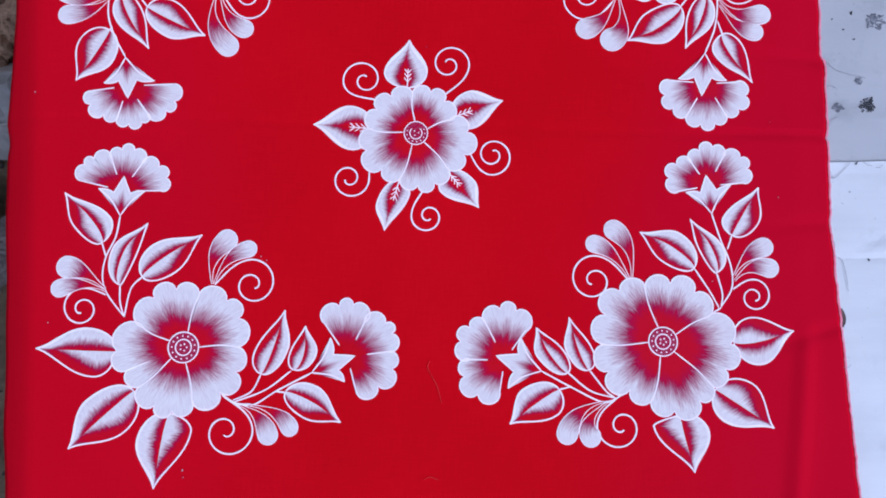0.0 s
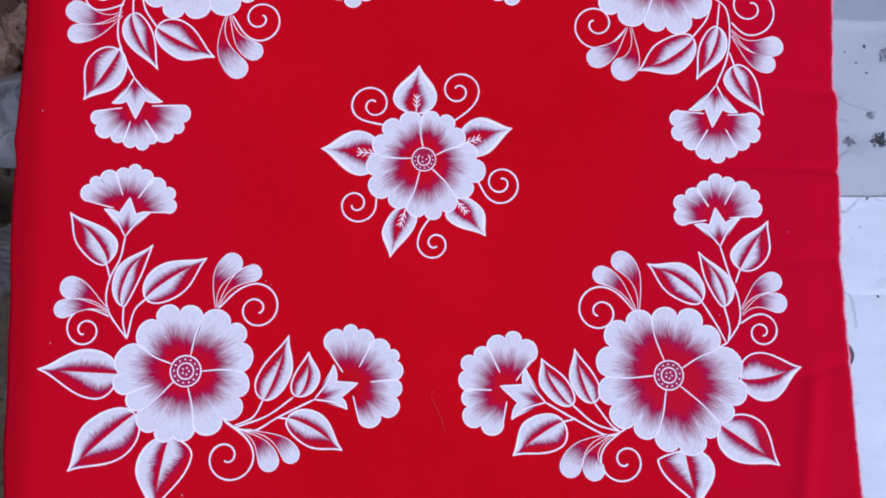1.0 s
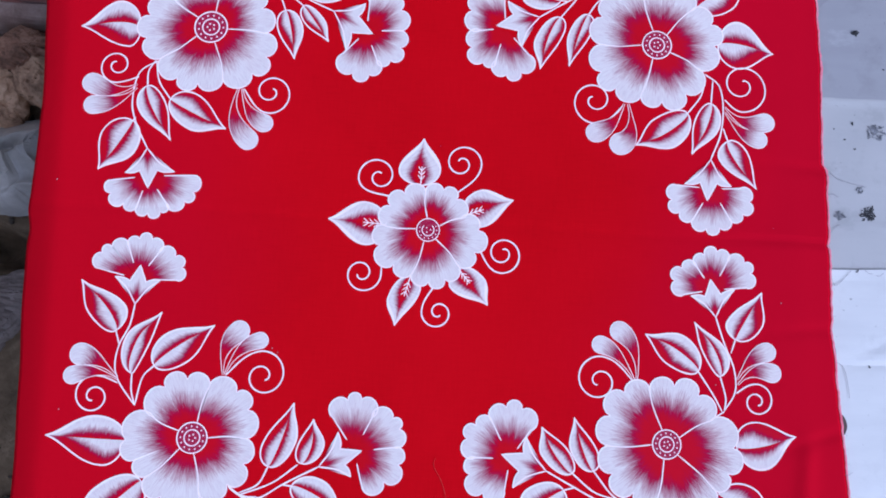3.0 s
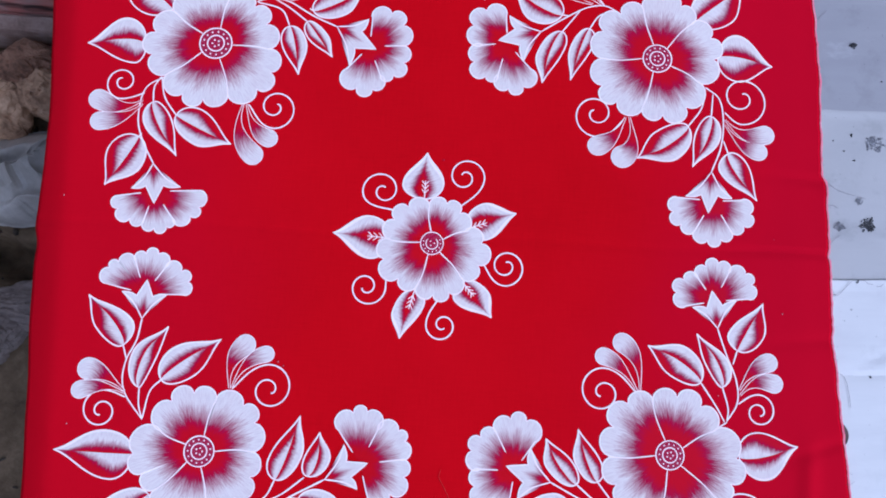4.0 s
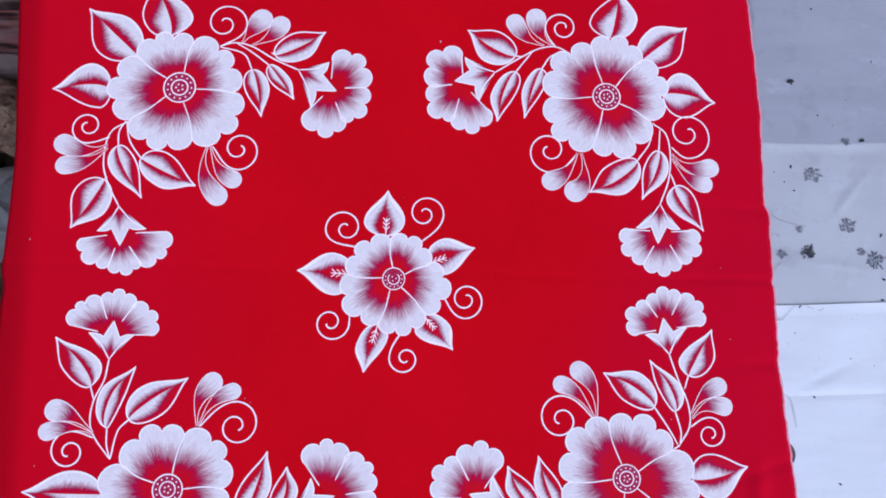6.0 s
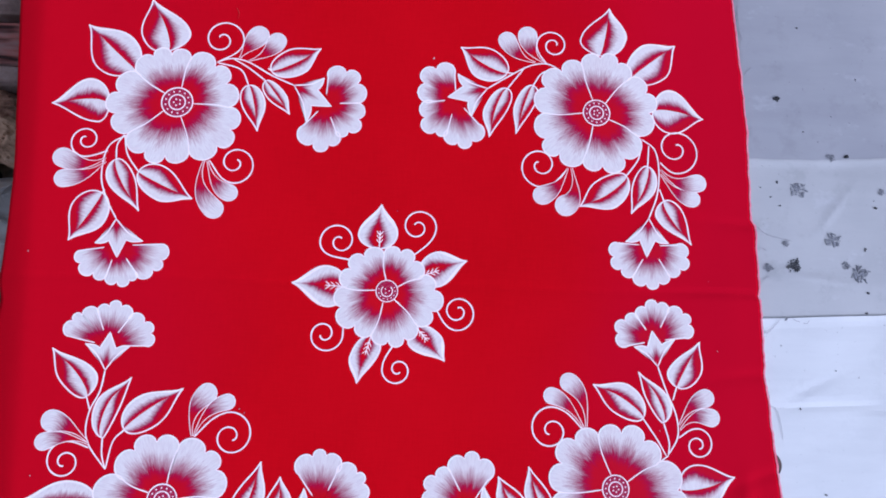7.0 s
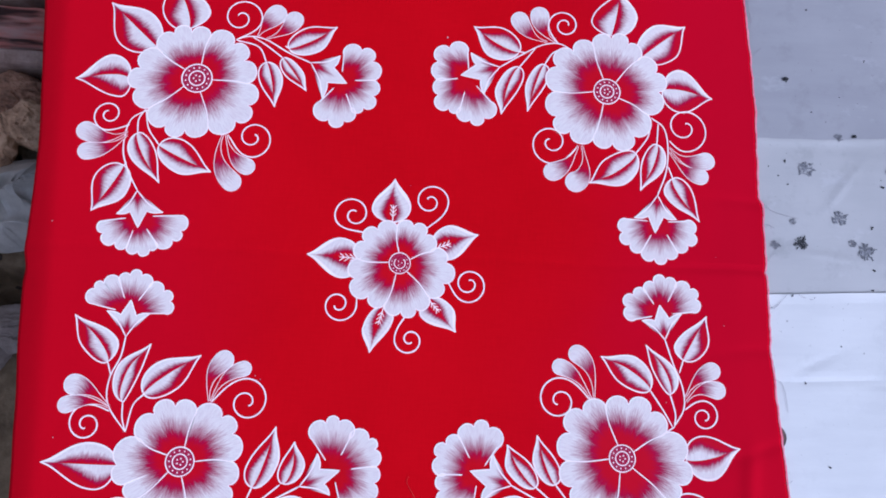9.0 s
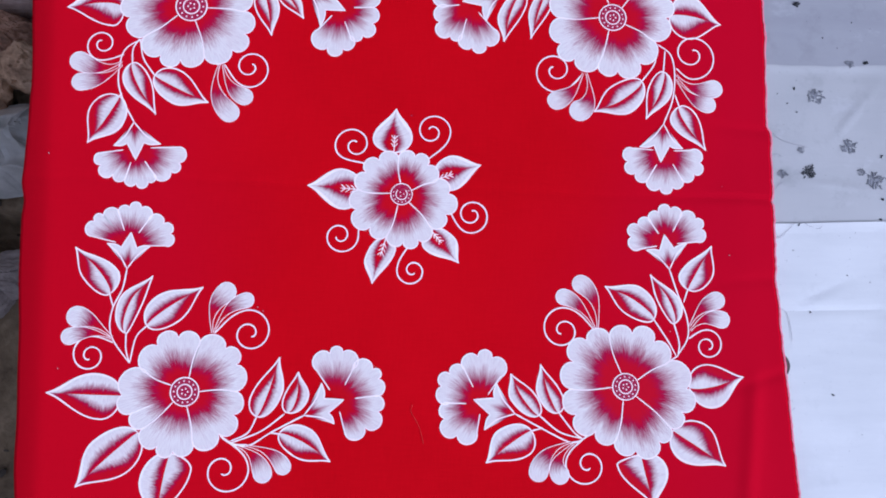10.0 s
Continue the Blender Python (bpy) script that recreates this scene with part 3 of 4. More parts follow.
def scroll(start, entry, centre, sweep):
    """A tendril from start that winds in round centre from entry, sweep degrees (plus: anticlockwise)."""
    start, entry, centre = Vector(start), Vector(entry), Vector(centre)
    d = entry - centre
    r0, a0, turn = d.length, math.atan2(d.y, d.x), radians(sweep)
    tangent = Vector((-d.y, d.x)).normalized() * (1 if sweep > 0 else -1)
    reach = (entry - start).length
    lead = bezier(start, start + (entry - start) * 0.30 + tangent * -0.05 * reach, entry - tangent * reach * 0.42, entry, 14)
    coil = []
    for i in range(1, 61):
        k = i / 60
        r = 0.15 + (r0 - 0.15) * (1 - k ** 1.35)
        a = a0 + turn * k
        coil.append(centre - d * 0.20 * k + Vector((math.cos(a), math.sin(a))) * r)
    return Film().line(lead + coil, LINE * 0.9, ends=0.8).finish("scroll", cloth)



# corner spray: near, west
bloom((-15.23, -15.07), 1.0, 0.33, [(-14.38, -11.51, 1), (-12.41, -11.81, 0), (-11.54, -12.97, 0), (-11.62, -14.94, 1), (-11.53, -16.67, 0), (-12.51, -18.08, 0), (-14.43, -18.75, 1), (-15.78, -19.45, 0), (-16.97, -19.11, 0), (-18.15, -17.87, 1), (-18.92, -16.66, 0), (-19.84, -15.44, 0), (-18.17, -13.74, 1), (-17.47, -11.7, 0), (-15.98, -11.09, 0)])
leaf((-19.73, -15.44), (-25.15, -15.38), (-21.78, -13.94), (-21.15, -17.16))
leaf((-18.36, -18.03), (-22.46, -21.92), (-21.51, -18.77), (-18.74, -20.66))
leaf((-15.89, -19.45), (-16.65, -24.37), (-17.95, -21.27), (-14.39, -20.64))
leaf((-21.23, -8.13), (-24.05, -4.71), (-20.82, -6.36), (-23.25, -7.01))
leaf((-19.79, -10.99), (-18.2, -6.68), (-20.47, -8.5), (-18.89, -9.04))
leaf((-18.33, -10.38), (-14.44, -7.41), (-17.79, -8.23), (-16.05, -9.97))
fan_flower((-20.11, -4.49), [(-23.03, -3.85, 0), (-22.98, -2.62, 0), (-22.34, -2.2, 0), (-21.2, -1.81, 1), (-20.33, -1.47, 0), (-19.43, -1.44, 0), (-18.67, -2.19, 1), (-17.58, -2.68, 0), (-17.02, -3.46, 0), (-17.35, -4.42, 0)],
           (-20.13, -6.22), (-21.75, -4.37), (-20.06, -3.5), (-18.55, -4.49))
stem((-20.13, -6.22), (-20.33, -7.71), (-20.89, -9.09), (-21.02, -10.44), (-20.62, -11.59), (-19.36, -13.12))
stem((-21.23, -8.13), (-20.89, -9.09))
stem((-19.79, -10.99), (-19.7, -12.14), (-19.36, -13.12))
stem((-18.33, -10.38), (-19.04, -11.24), (-19.36, -13.12))
bud((-20.76, -11.28), (-22.28, -9.94), (-23.44, -9.85), 0.73)
bud((-20.75, -11.4), (-22.42, -10.63), (-23.86, -11.32), 0.57)
scroll((-20.69, -11.66), (-22.26, -11.24), (-22.27, -12.51), 540)
bud((-13.55, -10.76), (-13.97, -8.8), (-12.72, -7.72), 0.69)
bud((-13.43, -10.76), (-12.82, -8.69), (-11.22, -8.3), 0.54)
scroll((-13.39, -10.79), (-11.18, -9.04), (-10.83, -10.54), -520)
leaf((-9.93, -16.71), (-8.51, -12.4), (-8.23, -15.09), (-10.46, -15.33))
leaf((-7.75, -16.39), (-7.09, -13.43), (-6.28, -15.23), (-8.1, -15.46))
leaf((-8.25, -17.9), (-4.46, -19.78), (-6.11, -17.48), (-6.92, -19.54))
fan_flower((-4.18, -15.44), [(-5.83, -13.21, 0), (-4.86, -11.85, 0), (-3.9, -11.71, 0), (-2.94, -12.72, 1), (-1.52, -12.99, 0), (-1.07, -13.7, 0), (-1.07, -14.96, 1), (-0.99, -16.2, 0), (-1.94, -17.42, 0), (-3.52, -17.68, 0)],
           (-6.53, -16.55), (-5.37, -14.19), (-3.69, -15.36), (-4.3, -17.1))
stem((-9.93, -16.71), (-10.52, -17.88), (-11.73, -18.5))
stem((-7.94, -16.47), (-9.58, -17.75), (-11.65, -18.61))
stem((-6.53, -16.55), (-8.82, -17.8), (-10.28, -18.73), (-11.41, -18.79))
stem((-8.25, -17.9), (-8.89, -17.84))
stem((-12.51, -18.11), (-11.49, -18.68), (-10.47, -18.73))
scroll((-12.39, -18.22), (-10.31, -20.36), (-11.88, -20.58), -460)
bud((-11.22, -18.83), (-9.8, -19.24), (-9.28, -20.7), 0.64)
bud((-10.66, -18.78), (-8.57, -18.99), (-7.87, -20.19), 0.56)

# corner spray: near, east
bloom((17.12, -13.91), 0.95, 0.45, [(15.88, -10.19, 1), (17.67, -9.87, 0), (19.36, -10.45, 0), (20.26, -12.12, 1), (21.85, -13.95, 0), (21.43, -15.7, 0), (20.53, -16.89, 1), (19.64, -17.92, 0), (17.88, -18.67, 0), (16.4, -17.88, 1), (14.81, -17.28, 0), (13.33, -16.08, 0), (12.87, -14.2, 1), (13.1, -12.14, 0), (14.1, -10.46, 0)])
leaf((21.92, -13.8), (26.06, -12.97), (23.89, -15.27), (23, -12.17))
leaf((20.64, -17.04), (24.54, -19.48), (21.21, -19.11), (23.17, -16.6))
leaf((18.29, -18.77), (19.19, -22.51), (20.17, -19.84), (16.47, -19.55))
leaf((21.95, -6.53), (23.87, -3.12), (21.39, -5.29), (23.81, -5.62))
leaf((20.85, -9.14), (19.08, -5.46), (21.35, -7.45), (19.64, -7.49))
leaf((19.31, -8.86), (15.59, -6.46), (18.44, -6.54), (17.14, -8.45))
fan_flower((20.33, -3.13), [(18.28, -3.54, 0), (17.51, -2.57, 0), (18.07, -1.59, 0), (19.02, -1.2, 1), (19.78, -0.5, 0), (20.73, -0.19, 0), (21.63, -0.69, 1), (22.78, -0.95, 0), (23.19, -1.74, 0), (22.85, -2.83, 0)],
           (20.57, -5.03), (18.79, -3.61), (20.22, -2.38), (21.94, -3.01))
stem((20.57, -5.03), (21.17, -6.87), (21.83, -8.61), (21.88, -10.16), (21.08, -11.52))
stem((21.95, -6.53), (21.62, -7.52))
stem((20.85, -9.14), (21.22, -10.56), (21.12, -11.45))
stem((19.31, -8.86), (20.33, -10.39), (20.97, -11.53))
stem((21.12, -11.52), (20.19, -12.12))
bud((22.05, -9.3), (22.83, -7.72), (24.12, -7.3), 0.63)
bud((22.09, -9.65), (23.08, -8.34), (24.48, -8.74), 0.62)
scroll((21.96, -10.23), (23.45, -9.54), (23.42, -10.62), -520)
bud((15.03, -9.71), (15.2, -7.21), (13.8, -6.35), 0.66)
bud((14.92, -9.83), (13.88, -7.71), (12.48, -7.36), 0.58)
scroll((14.84, -9.83), (12.59, -8.18), (12.4, -9.69), 520)
leaf((12.14, -15.92), (10.75, -12.43), (10.57, -14.64), (12.45, -14.78))
leaf((10.69, -16.14), (8.53, -13.17), (8.59, -15.06), (10.42, -14.72))
leaf((10.13, -17.28), (6.82, -19.63), (7.66, -17.34), (9.99, -18.96))
fan_flower((6.42, -15.42), [(7.8, -13.38, 0), (7.17, -11.86, 0), (6.05, -11.78, 0), (4.88, -12.57, 1), (3.89, -13.17, 0), (3.26, -14.13, 0), (3.71, -15.41, 1), (3.58, -16.61, 0), (4.55, -17.86, 0), (6.1, -17.53, 0)],
           (8.9, -16.07), (7.5, -13.88), (5.84, -15.13), (6.67, -17.29))
stem((8.9, -16.07), (10.89, -17.08), (12.79, -17.97), (13.63, -18.02))
stem((10.69, -16.14), (12.22, -17.31), (13.93, -17.75))
stem((12.14, -15.92), (13.25, -17.28), (13.86, -17.72))
stem((10.13, -17.28), (10.97, -17.04))
stem((14.85, -17.1), (13.86, -17.83), (13.17, -18.03))
scroll((13.93, -17.79), (12.68, -19.46), (14.12, -19.65), 480)
bud((13.1, -18.03), (11.09, -18.45), (10.68, -20.17), 0.68)
bud((13.32, -18.07), (11.58, -19.3), (12.26, -20.35), 0.65)

# corner spray: far, west
bloom((-16.92, 14.52), 1.17, 0.33, [(-16.16, 18.35, 1), (-14.18, 17.67, 0), (-13.22, 16.26, 0), (-12.7, 14.23, 1), (-12.55, 12.35, 0), (-13.45, 10.96, 0), (-15.63, 10.5, 1), (-17.48, 9.97, 0), (-19.03, 10.28, 0), (-20.28, 11.94, 1), (-21.7, 13.38, 0), (-21.59, 15.18, 0), (-20.14, 16.77, 1), (-19.15, 18.41, 0), (-17.74, 18.57, 0)])
leaf((-22.07, 13.97), (-26.47, 14.07), (-23.68, 16.18), (-22.83, 12.68))
leaf((-20.39, 17.1), (-24.39, 20.76), (-20.9, 19.8), (-23.31, 17.16))
leaf((-18.07, 18.75), (-19.63, 23.24), (-16.44, 20.5), (-20.17, 20.08))
leaf((-21.84, 7), (-23.93, 3.26), (-21.49, 4.66), (-23.87, 6.26))
leaf((-21.08, 9.7), (-18.98, 5.67), (-21.52, 7.91), (-19.66, 8.52))
leaf((-19.3, 8.76), (-15.07, 6.75), (-17.76, 6.61), (-17.41, 9.24))
fan_flower((-20.25, 2.95), [(-23.0, 2.5, 0), (-22.9, 1.5, 0), (-21.88, 0.78, 0), (-20.92, 0.38, 1), (-19.98, 0.11, 0), (-19.08, 0.26, 0), (-18.5, 0.71, 1), (-17.34, 1.17, 0), (-16.78, 1.88, 0), (-16.99, 3.18, 0)],
           (-20.56, 5), (-21.94, 3.11), (-20.2, 2.08), (-18.4, 3.35))
stem((-20.56, 5), (-21.5, 6.65), (-22.05, 8.43), (-21.75, 10.73), (-20.14, 11.85))
stem((-21.84, 7), (-21.66, 7.27))
stem((-21.08, 9.7), (-21.12, 10.84), (-20.69, 11.69))
stem((-19.3, 8.76), (-20.26, 10.1), (-20.65, 11.69))
bud((-21.86, 9.81), (-23.24, 8.75), (-25.1, 9.73), 0.72)
bud((-21.83, 9.53), (-22.96, 8.22), (-24.85, 8.06), 0.67)
scroll((-21.79, 10.36), (-23.36, 9.84), (-23.5, 11.03), -540)
bud((-14.41, 9.95), (-15.19, 7.55), (-13.43, 6.04), 0.73)
bud((-14.18, 9.87), (-13.71, 7.83), (-12.37, 7.34), 0.64)
scroll((-14.05, 9.87), (-12, 8.12), (-12.03, 9.58), 500)
leaf((-11.52, 16.19), (-10.58, 12.38), (-10.18, 14.95), (-12.04, 14.87))
leaf((-10.21, 16.63), (-8.16, 13.89), (-8.62, 15.59), (-10.08, 15.34))
leaf((-9.83, 17.52), (-5.98, 19.61), (-7.34, 17.39), (-8.68, 19.29))
fan_flower((-5.4, 14.91), [(-5.3, 17.19, 0), (-3.79, 17.79, 0), (-2.84, 16.81, 0), (-2.76, 15.07, 1), (-2.65, 13.64, 0), (-3.41, 12.57, 0), (-4.33, 12.25, 1), (-4.99, 11.29, 0), (-6.23, 11.33, 0), (-7.03, 12.99, 0)],
           (-7.95, 16.34), (-5.61, 17.08), (-4.94, 14.69), (-6.83, 13.28))
stem((-7.95, 16.34), (-9.8, 17.13), (-11.67, 18.17), (-13.03, 18.4), (-14.12, 18.06))
stem((-10.21, 16.63), (-11.63, 17.68), (-12.81, 18.36))
stem((-11.52, 16.19), (-12.25, 17.51), (-14.12, 18.01))
stem((-9.83, 17.52), (-10.11, 17.7))
scroll((-14.04, 18.06), (-12.16, 19.91), (-13.7, 20.04), 500)
bud((-12.41, 18.43), (-11.94, 19.33), (-11.02, 20.46), 0.81)
bud((-11.68, 18.27), (-10.1, 18.83), (-9.54, 20.04), 0.72)

# corner spray: far, east
bloom((16.31, 15.05), 1.06, 0.39, [(15.22, 19.19, 1), (16.79, 19.91, 0), (18.19, 19.52, 0), (19.09, 18.17, 1), (20.55, 16.99, 0), (20.77, 15.29, 0), (19.41, 13.39, 1), (18.51, 11.21, 0), (16.71, 10.48, 0), (15.13, 10.99, 1), (13.18, 11.38, 0), (12.05, 12.62, 0), (12.15, 14.83, 1), (12.08, 17.12, 0), (13.48, 18.56, 0)])
leaf((16.69, 20.06), (17.6, 24.33), (18.96, 21.68), (15.12, 21.4))
leaf((19.18, 18.17), (23.14, 21.37), (20.12, 21.02), (22.11, 18.4))
leaf((20.96, 15.39), (25.19, 14.98), (22.58, 17.33), (22.42, 13.61))
leaf((21.59, 7.9), (23.65, 4.4), (20.99, 6.41), (22.97, 7.21))
leaf((20.37, 10.71), (18.92, 6.75), (20.94, 8.86), (19.19, 9.4))
leaf((18.61, 9.85), (14.79, 7.2), (17.76, 7.31), (16.18, 9.29))
fan_flower((20.37, 4.25), [(17.69, 4.39, 0), (17.3, 3.25, 0), (17.9, 2.29, 0), (18.81, 1.66, 1), (19.9, 1.11, 0), (20.92, 1.23, 0), (21.79, 1.83, 1), (22.71, 2.39, 0), (23.24, 3.35, 0), (22.48, 4.36, 0)],
           (20.31, 6.43), (18.36, 4.5), (20.02, 3.34), (21.81, 4.48))
stem((20.31, 6.43), (21.06, 8.4), (21.28, 10.51), (20.98, 12.16), (19.95, 12.98))
stem((21.59, 7.9), (21.26, 8.87))
stem((20.37, 10.71), (20.53, 12.48))
stem((18.61, 9.85), (19.56, 11.15), (19.87, 12.16))
bud((21.42, 10.52), (22.59, 8.96), (24.4, 9.5), 0.69)
bud((21.41, 10.14), (22.56, 8.31), (23.88, 8.17), 0.64)
scroll((21.4, 11.08), (22.74, 10.23), (22.78, 12.09), 540)
bud((14.21, 10.34), (14.89, 7.94), (13.71, 7.26), 0.81)
bud((13.93, 10.33), (13.28, 8.58), (11.88, 8.02), 0.72)
scroll((13.89, 10.23), (12.02, 8.72), (11.72, 10.29), -520)
leaf((11.15, 17.18), (9.77, 13.01), (9.72, 15.55), (11.52, 16.12))
leaf((9.08, 16.84), (7.64, 12.68), (7.21, 14.96), (9.35, 15.68))
leaf((9.07, 18.22), (5.25, 20.28), (6.63, 17.71), (7.99, 20.11))
fan_flower((4.96, 15.74), [(4.79, 17.93, 0), (3.21, 18.4, 0), (2.24, 17.08, 0), (2.83, 15.41, 1), (2.37, 13.99, 0), (3.3, 12.79, 0), (4.21, 12.69, 1), (5.17, 11.87, 0), (6.29, 12.11, 0), (6.81, 13.65, 0)],
           (7.47, 16.77), (5.06, 17.94), (4.28, 15.9), (6.21, 14.3))
stem((7.47, 16.77), (9.3, 17.98), (10.93, 18.89), (12.32, 19.11), (13.48, 18.56))
stem((9.08, 16.84), (9.77, 17.75), (10.46, 18.68))
stem((11.15, 17.18), (11.99, 18.35), (13.35, 18.66))
stem((9.07, 18.22), (9.67, 18.15))
scroll((12.28, 19.11), (11.49, 20.57), (12.71, 20.78), -560)
bud((12.09, 19.2), (10.79, 19.99), (10.74, 21.54), 0.76)
bud((11.39, 19.21), (9.86, 19.44), (9.06, 21.06), 0.7)

# middle flower
sepal((-0.71, 3.35), (-0.65, 6.84), (-2.32, 4.43), (0.64, 4.55))
sepal((2.49, 1.3), (6.03, 2.61), (3.54, 3.18), (4.03, 0.61))
sepal((2.29, -2.57), (4.47, -5.04), (4.13, -3.19), (1.82, -3.96))
sepal((-1.07, -3.3), (-1.99, -6.8), (-2.56, -4.91), (-0.35, -4.28))
sepal((-3.02, 0.35), (-7.17, 0.56), (-4.61, 1.9), (-4.44, -1.18))
bloom((-0.01, 0.11), 0.80, 0.38, [(-0.32, 2.95, 1), (0.98, 3.17, 0), (1.96, 2.49, 0), (2.49, 1.14, 1), (3.67, 0.27, 0), (3.47, -1.38, 0), (2.28, -2.37, 1), (1.39, -3.49, 0), (0.24, -3.73, 0), (-1, -3.17, 1), (-2.35, -2.61, 0), (-3.51, -1.23, 0), (-3.3, 0.29, 1), (-2.85, 1.76, 0), (-1.87, 2.76, 0)])
scroll((-2.8, 2.39), (-5.19, 3.55), (-3.89, 3.85), -480)
scroll((1.9, 2.87), (3.61, 5.09), (2.32, 5.17), 500)
scroll((3.71, -1.13), (5.26, -2.71), (5.39, -1.44), 560)
scroll((0.61, -3.92), (-0.16, -5.75), (0.88, -5.76), 480)
scroll((-3.16, -2.52), (-3.16, -3.33), (-4.41, -3.29), -520)


# ---- what lies beside the bench ----
def lump(name, size, mat, seed, rough=0.28):
    """A broken stone: a ball pushed in and out at two scales, with flattened faces."""
    bm = bmesh.new()
    bmesh.ops.create_icosphere(bm, subdivisions=5, radius=1.0)
    rnd = random.Random(int(seed * 10))
    cuts = [Vector((rnd.random() - 0.5, rnd.random() - 0.5, rnd.random() - 0.3)).normalized() for _ in range(14)]
    shift = Vector((seed * 3.7, seed * 1.3, seed * 2.1))
    for v in bm.verts:
        d = v.co.normalized()
        r = 1 + rough * noise.fractal(d * 1.4 + shift, 1.0, 2.0, 3)
        for c in cuts:
            k = d.dot(c)
            if k > 0.2:
                r = min(r, 0.74 / k)
        crag = 1 - abs(noise.noise(d * 3.2 + shift)) * 2
        r += 0.055 * crag + 0.08 * noise.fractal(d * 3.4 + shift, 0.9, 2.2, 5)
        r -= 0.12 * max(0.0, 1 - abs(noise.noise(d * 1.9 - shift)) * 14)
        v.co = Vector((d.x * size[0], d.y * size[1], d.z * size[2])) * r
    return part(name, bm, mat)


def stone(x, y, z, size, mat, seed, label, turn=0.0):
    ob = lump("stone", size, mat, seed)
    ob.matrix_world = pose(x, y, z, 0, 0, turn)
    return tagged(ob, label, "stone")


def crumpled(name, lo, hi, z, mat, seed, high, label, category, turn=0.0):
    """A crumpled film: a sheet thrown into sharp ridges and hollows, its rim turned down."""
    bm = bmesh.new()
    n, layers = 60, []
    wide, deep = hi[0] - lo[0], hi[1] - lo[1]
    for drop in (0.0, 0.0012):
        rows = []
        for j in range(n + 1):
            row = []
            for i in range(n + 1):
                u, v = i / n - 0.5, j / n - 0.5
                p = Vector((u * wide * 16 + seed, v * deep * 16, seed * 2.0))
                ridge = 1 - abs(noise.noise(p)) * 2
                small = 1 - abs(noise.noise(p * 2.3 + Vector((5, 1, 2)))) * 2
                rim = max(abs(u), abs(v)) * 2
                h = high * (0.55 * ridge + 0.35 * small + 0.35) * (1 - bump01((rim - 0.55) / 0.45)) - 0.25 * high * bump01((rim - 0.8) / 0.2)
                wob = 1 + 0.16 * noise.noise(Vector((u * 7 + seed, v * 7, 9)))
                row.append(bm.verts.new((u * wide * wob + 0.01 * small, v * deep * wob + 0.008 * ridge, h - drop)))
            rows.append(row)
        layers.append(rows)
    for rows, flip in zip(layers, (False, True)):
        for j in range(n):
            for i in range(n):
                q = (rows[j][i], rows[j][i + 1], rows[j + 1][i + 1], rows[j + 1][i])
                bm.faces.new(q[::-1] if flip else q)
    ob = part(name, bm, mat)
    ob.matrix_world = pose((lo[0] + hi[0]) / 2, (lo[1] + hi[1]) / 2, z, 0, 0, turn)
    return tagged(ob, label, category)


def timber(x, y, z, size, turn, mat, seed, label, tip=0.0):
    """A weathered length of wood: split grain along it, chewed edges and ends."""
    bm = bmesh.new()
    nx, ring = 70, 40
    rows = []
    for i in range(nx + 1):
        s = i / nx - 0.5
        row = []
        for k in range(ring):
            a = k * math.tau / ring + 0.2
            c, d = math.cos(a), math.sin(a)
            py = math.copysign(abs(c) ** 0.45, c) * size[1] / 2
            pz = math.copysign(abs(d) ** 0.45, d) * size[2] / 2
            g = noise.noise(Vector((s * 3 + seed, py * 160, pz * 120))) * 0.007 + noise.noise(Vector((s * 14, a * 2, seed))) * 0.006
            row.append(bm.verts.new((s * size[0] + (0.006 * noise.noise(Vector((py * 90, pz * 90, seed))) if i in (0, nx) else 0), py * (1 + g * 12), pz * (1 + g * 18))))
        rows.append(row)
    for a, b in zip(rows, rows[1:]):
        for k in range(ring):
            bm.faces.new((a[k], a[(k + 1) % ring], b[(k + 1) % ring], b[k]))
    bm.faces.new(rows[0][::-1])
    bm.faces.new(rows[-1])
    bmesh.ops.recalc_face_normals(bm, faces=bm.faces[:])
    ob = part("timber_offcut", bm, mat)
    ob.matrix_world = pose(x, y, z, 0, tip, turn)
    return tagged(ob, label, "wood scrap")


timber(-0.60, 0.304, -0.340, (0.46, 0.026, 0.060), -2, TIMBER, 4.0, "narrow weathered grey wooden batten lying on the earth")
timber(-0.60, 0.345, -0.345, (0.46, 0.060, 0.085), -3, PEELING, 1.0, "reddish peeling wooden offcut beside a grey one")
timber(-0.62, 0.400, -0.350, (0.50, 0.042, 0.080), 2, TIMBER, 2.0, "weathered grey wooden offcut lying on the earth")
timber(-0.60, 0.462, -0.355, (0.44, 0.055, 0.075), -1, PEELING, 3.0, "reddish peeling wooden offcut lying on the earth")
stone(-0.512, 0.258, -0.345, (0.050, 0.032, 0.055), BROWN_STONE, 1.0, "rough dark brown stone next to weathered wood", 10)
stone(-0.490, 0.226, -0.352, (0.050, 0.040, 0.042), STONE, 2.0, "broken tan stone lying on a heap", -15)
stone(-0.560, 0.236, -0.345, (0.030, 0.024, 0.026), STONE, 3.0, "small pale tan stone in the rubble", 30)
stone(-0.575, 0.205, -0.360, (0.055, 0.050, 0.045), STONE, 5.0, "broken tan stone beside crumpled plastic", 70)
# added stone, dark to stand in for the shade in the gap
stone(-0.500, 0.176, -0.402, (0.040, 0.020, 0.016), BROWN_STONE, 9.0, "dark brown stone added for the shaded gap between rubble and plastic", 5)
stone(-0.660, 0.335, -0.380, (0.055, 0.040, 0.030), BROWN_STONE, 6.0, "rough dark brown stone on the earth", 20)
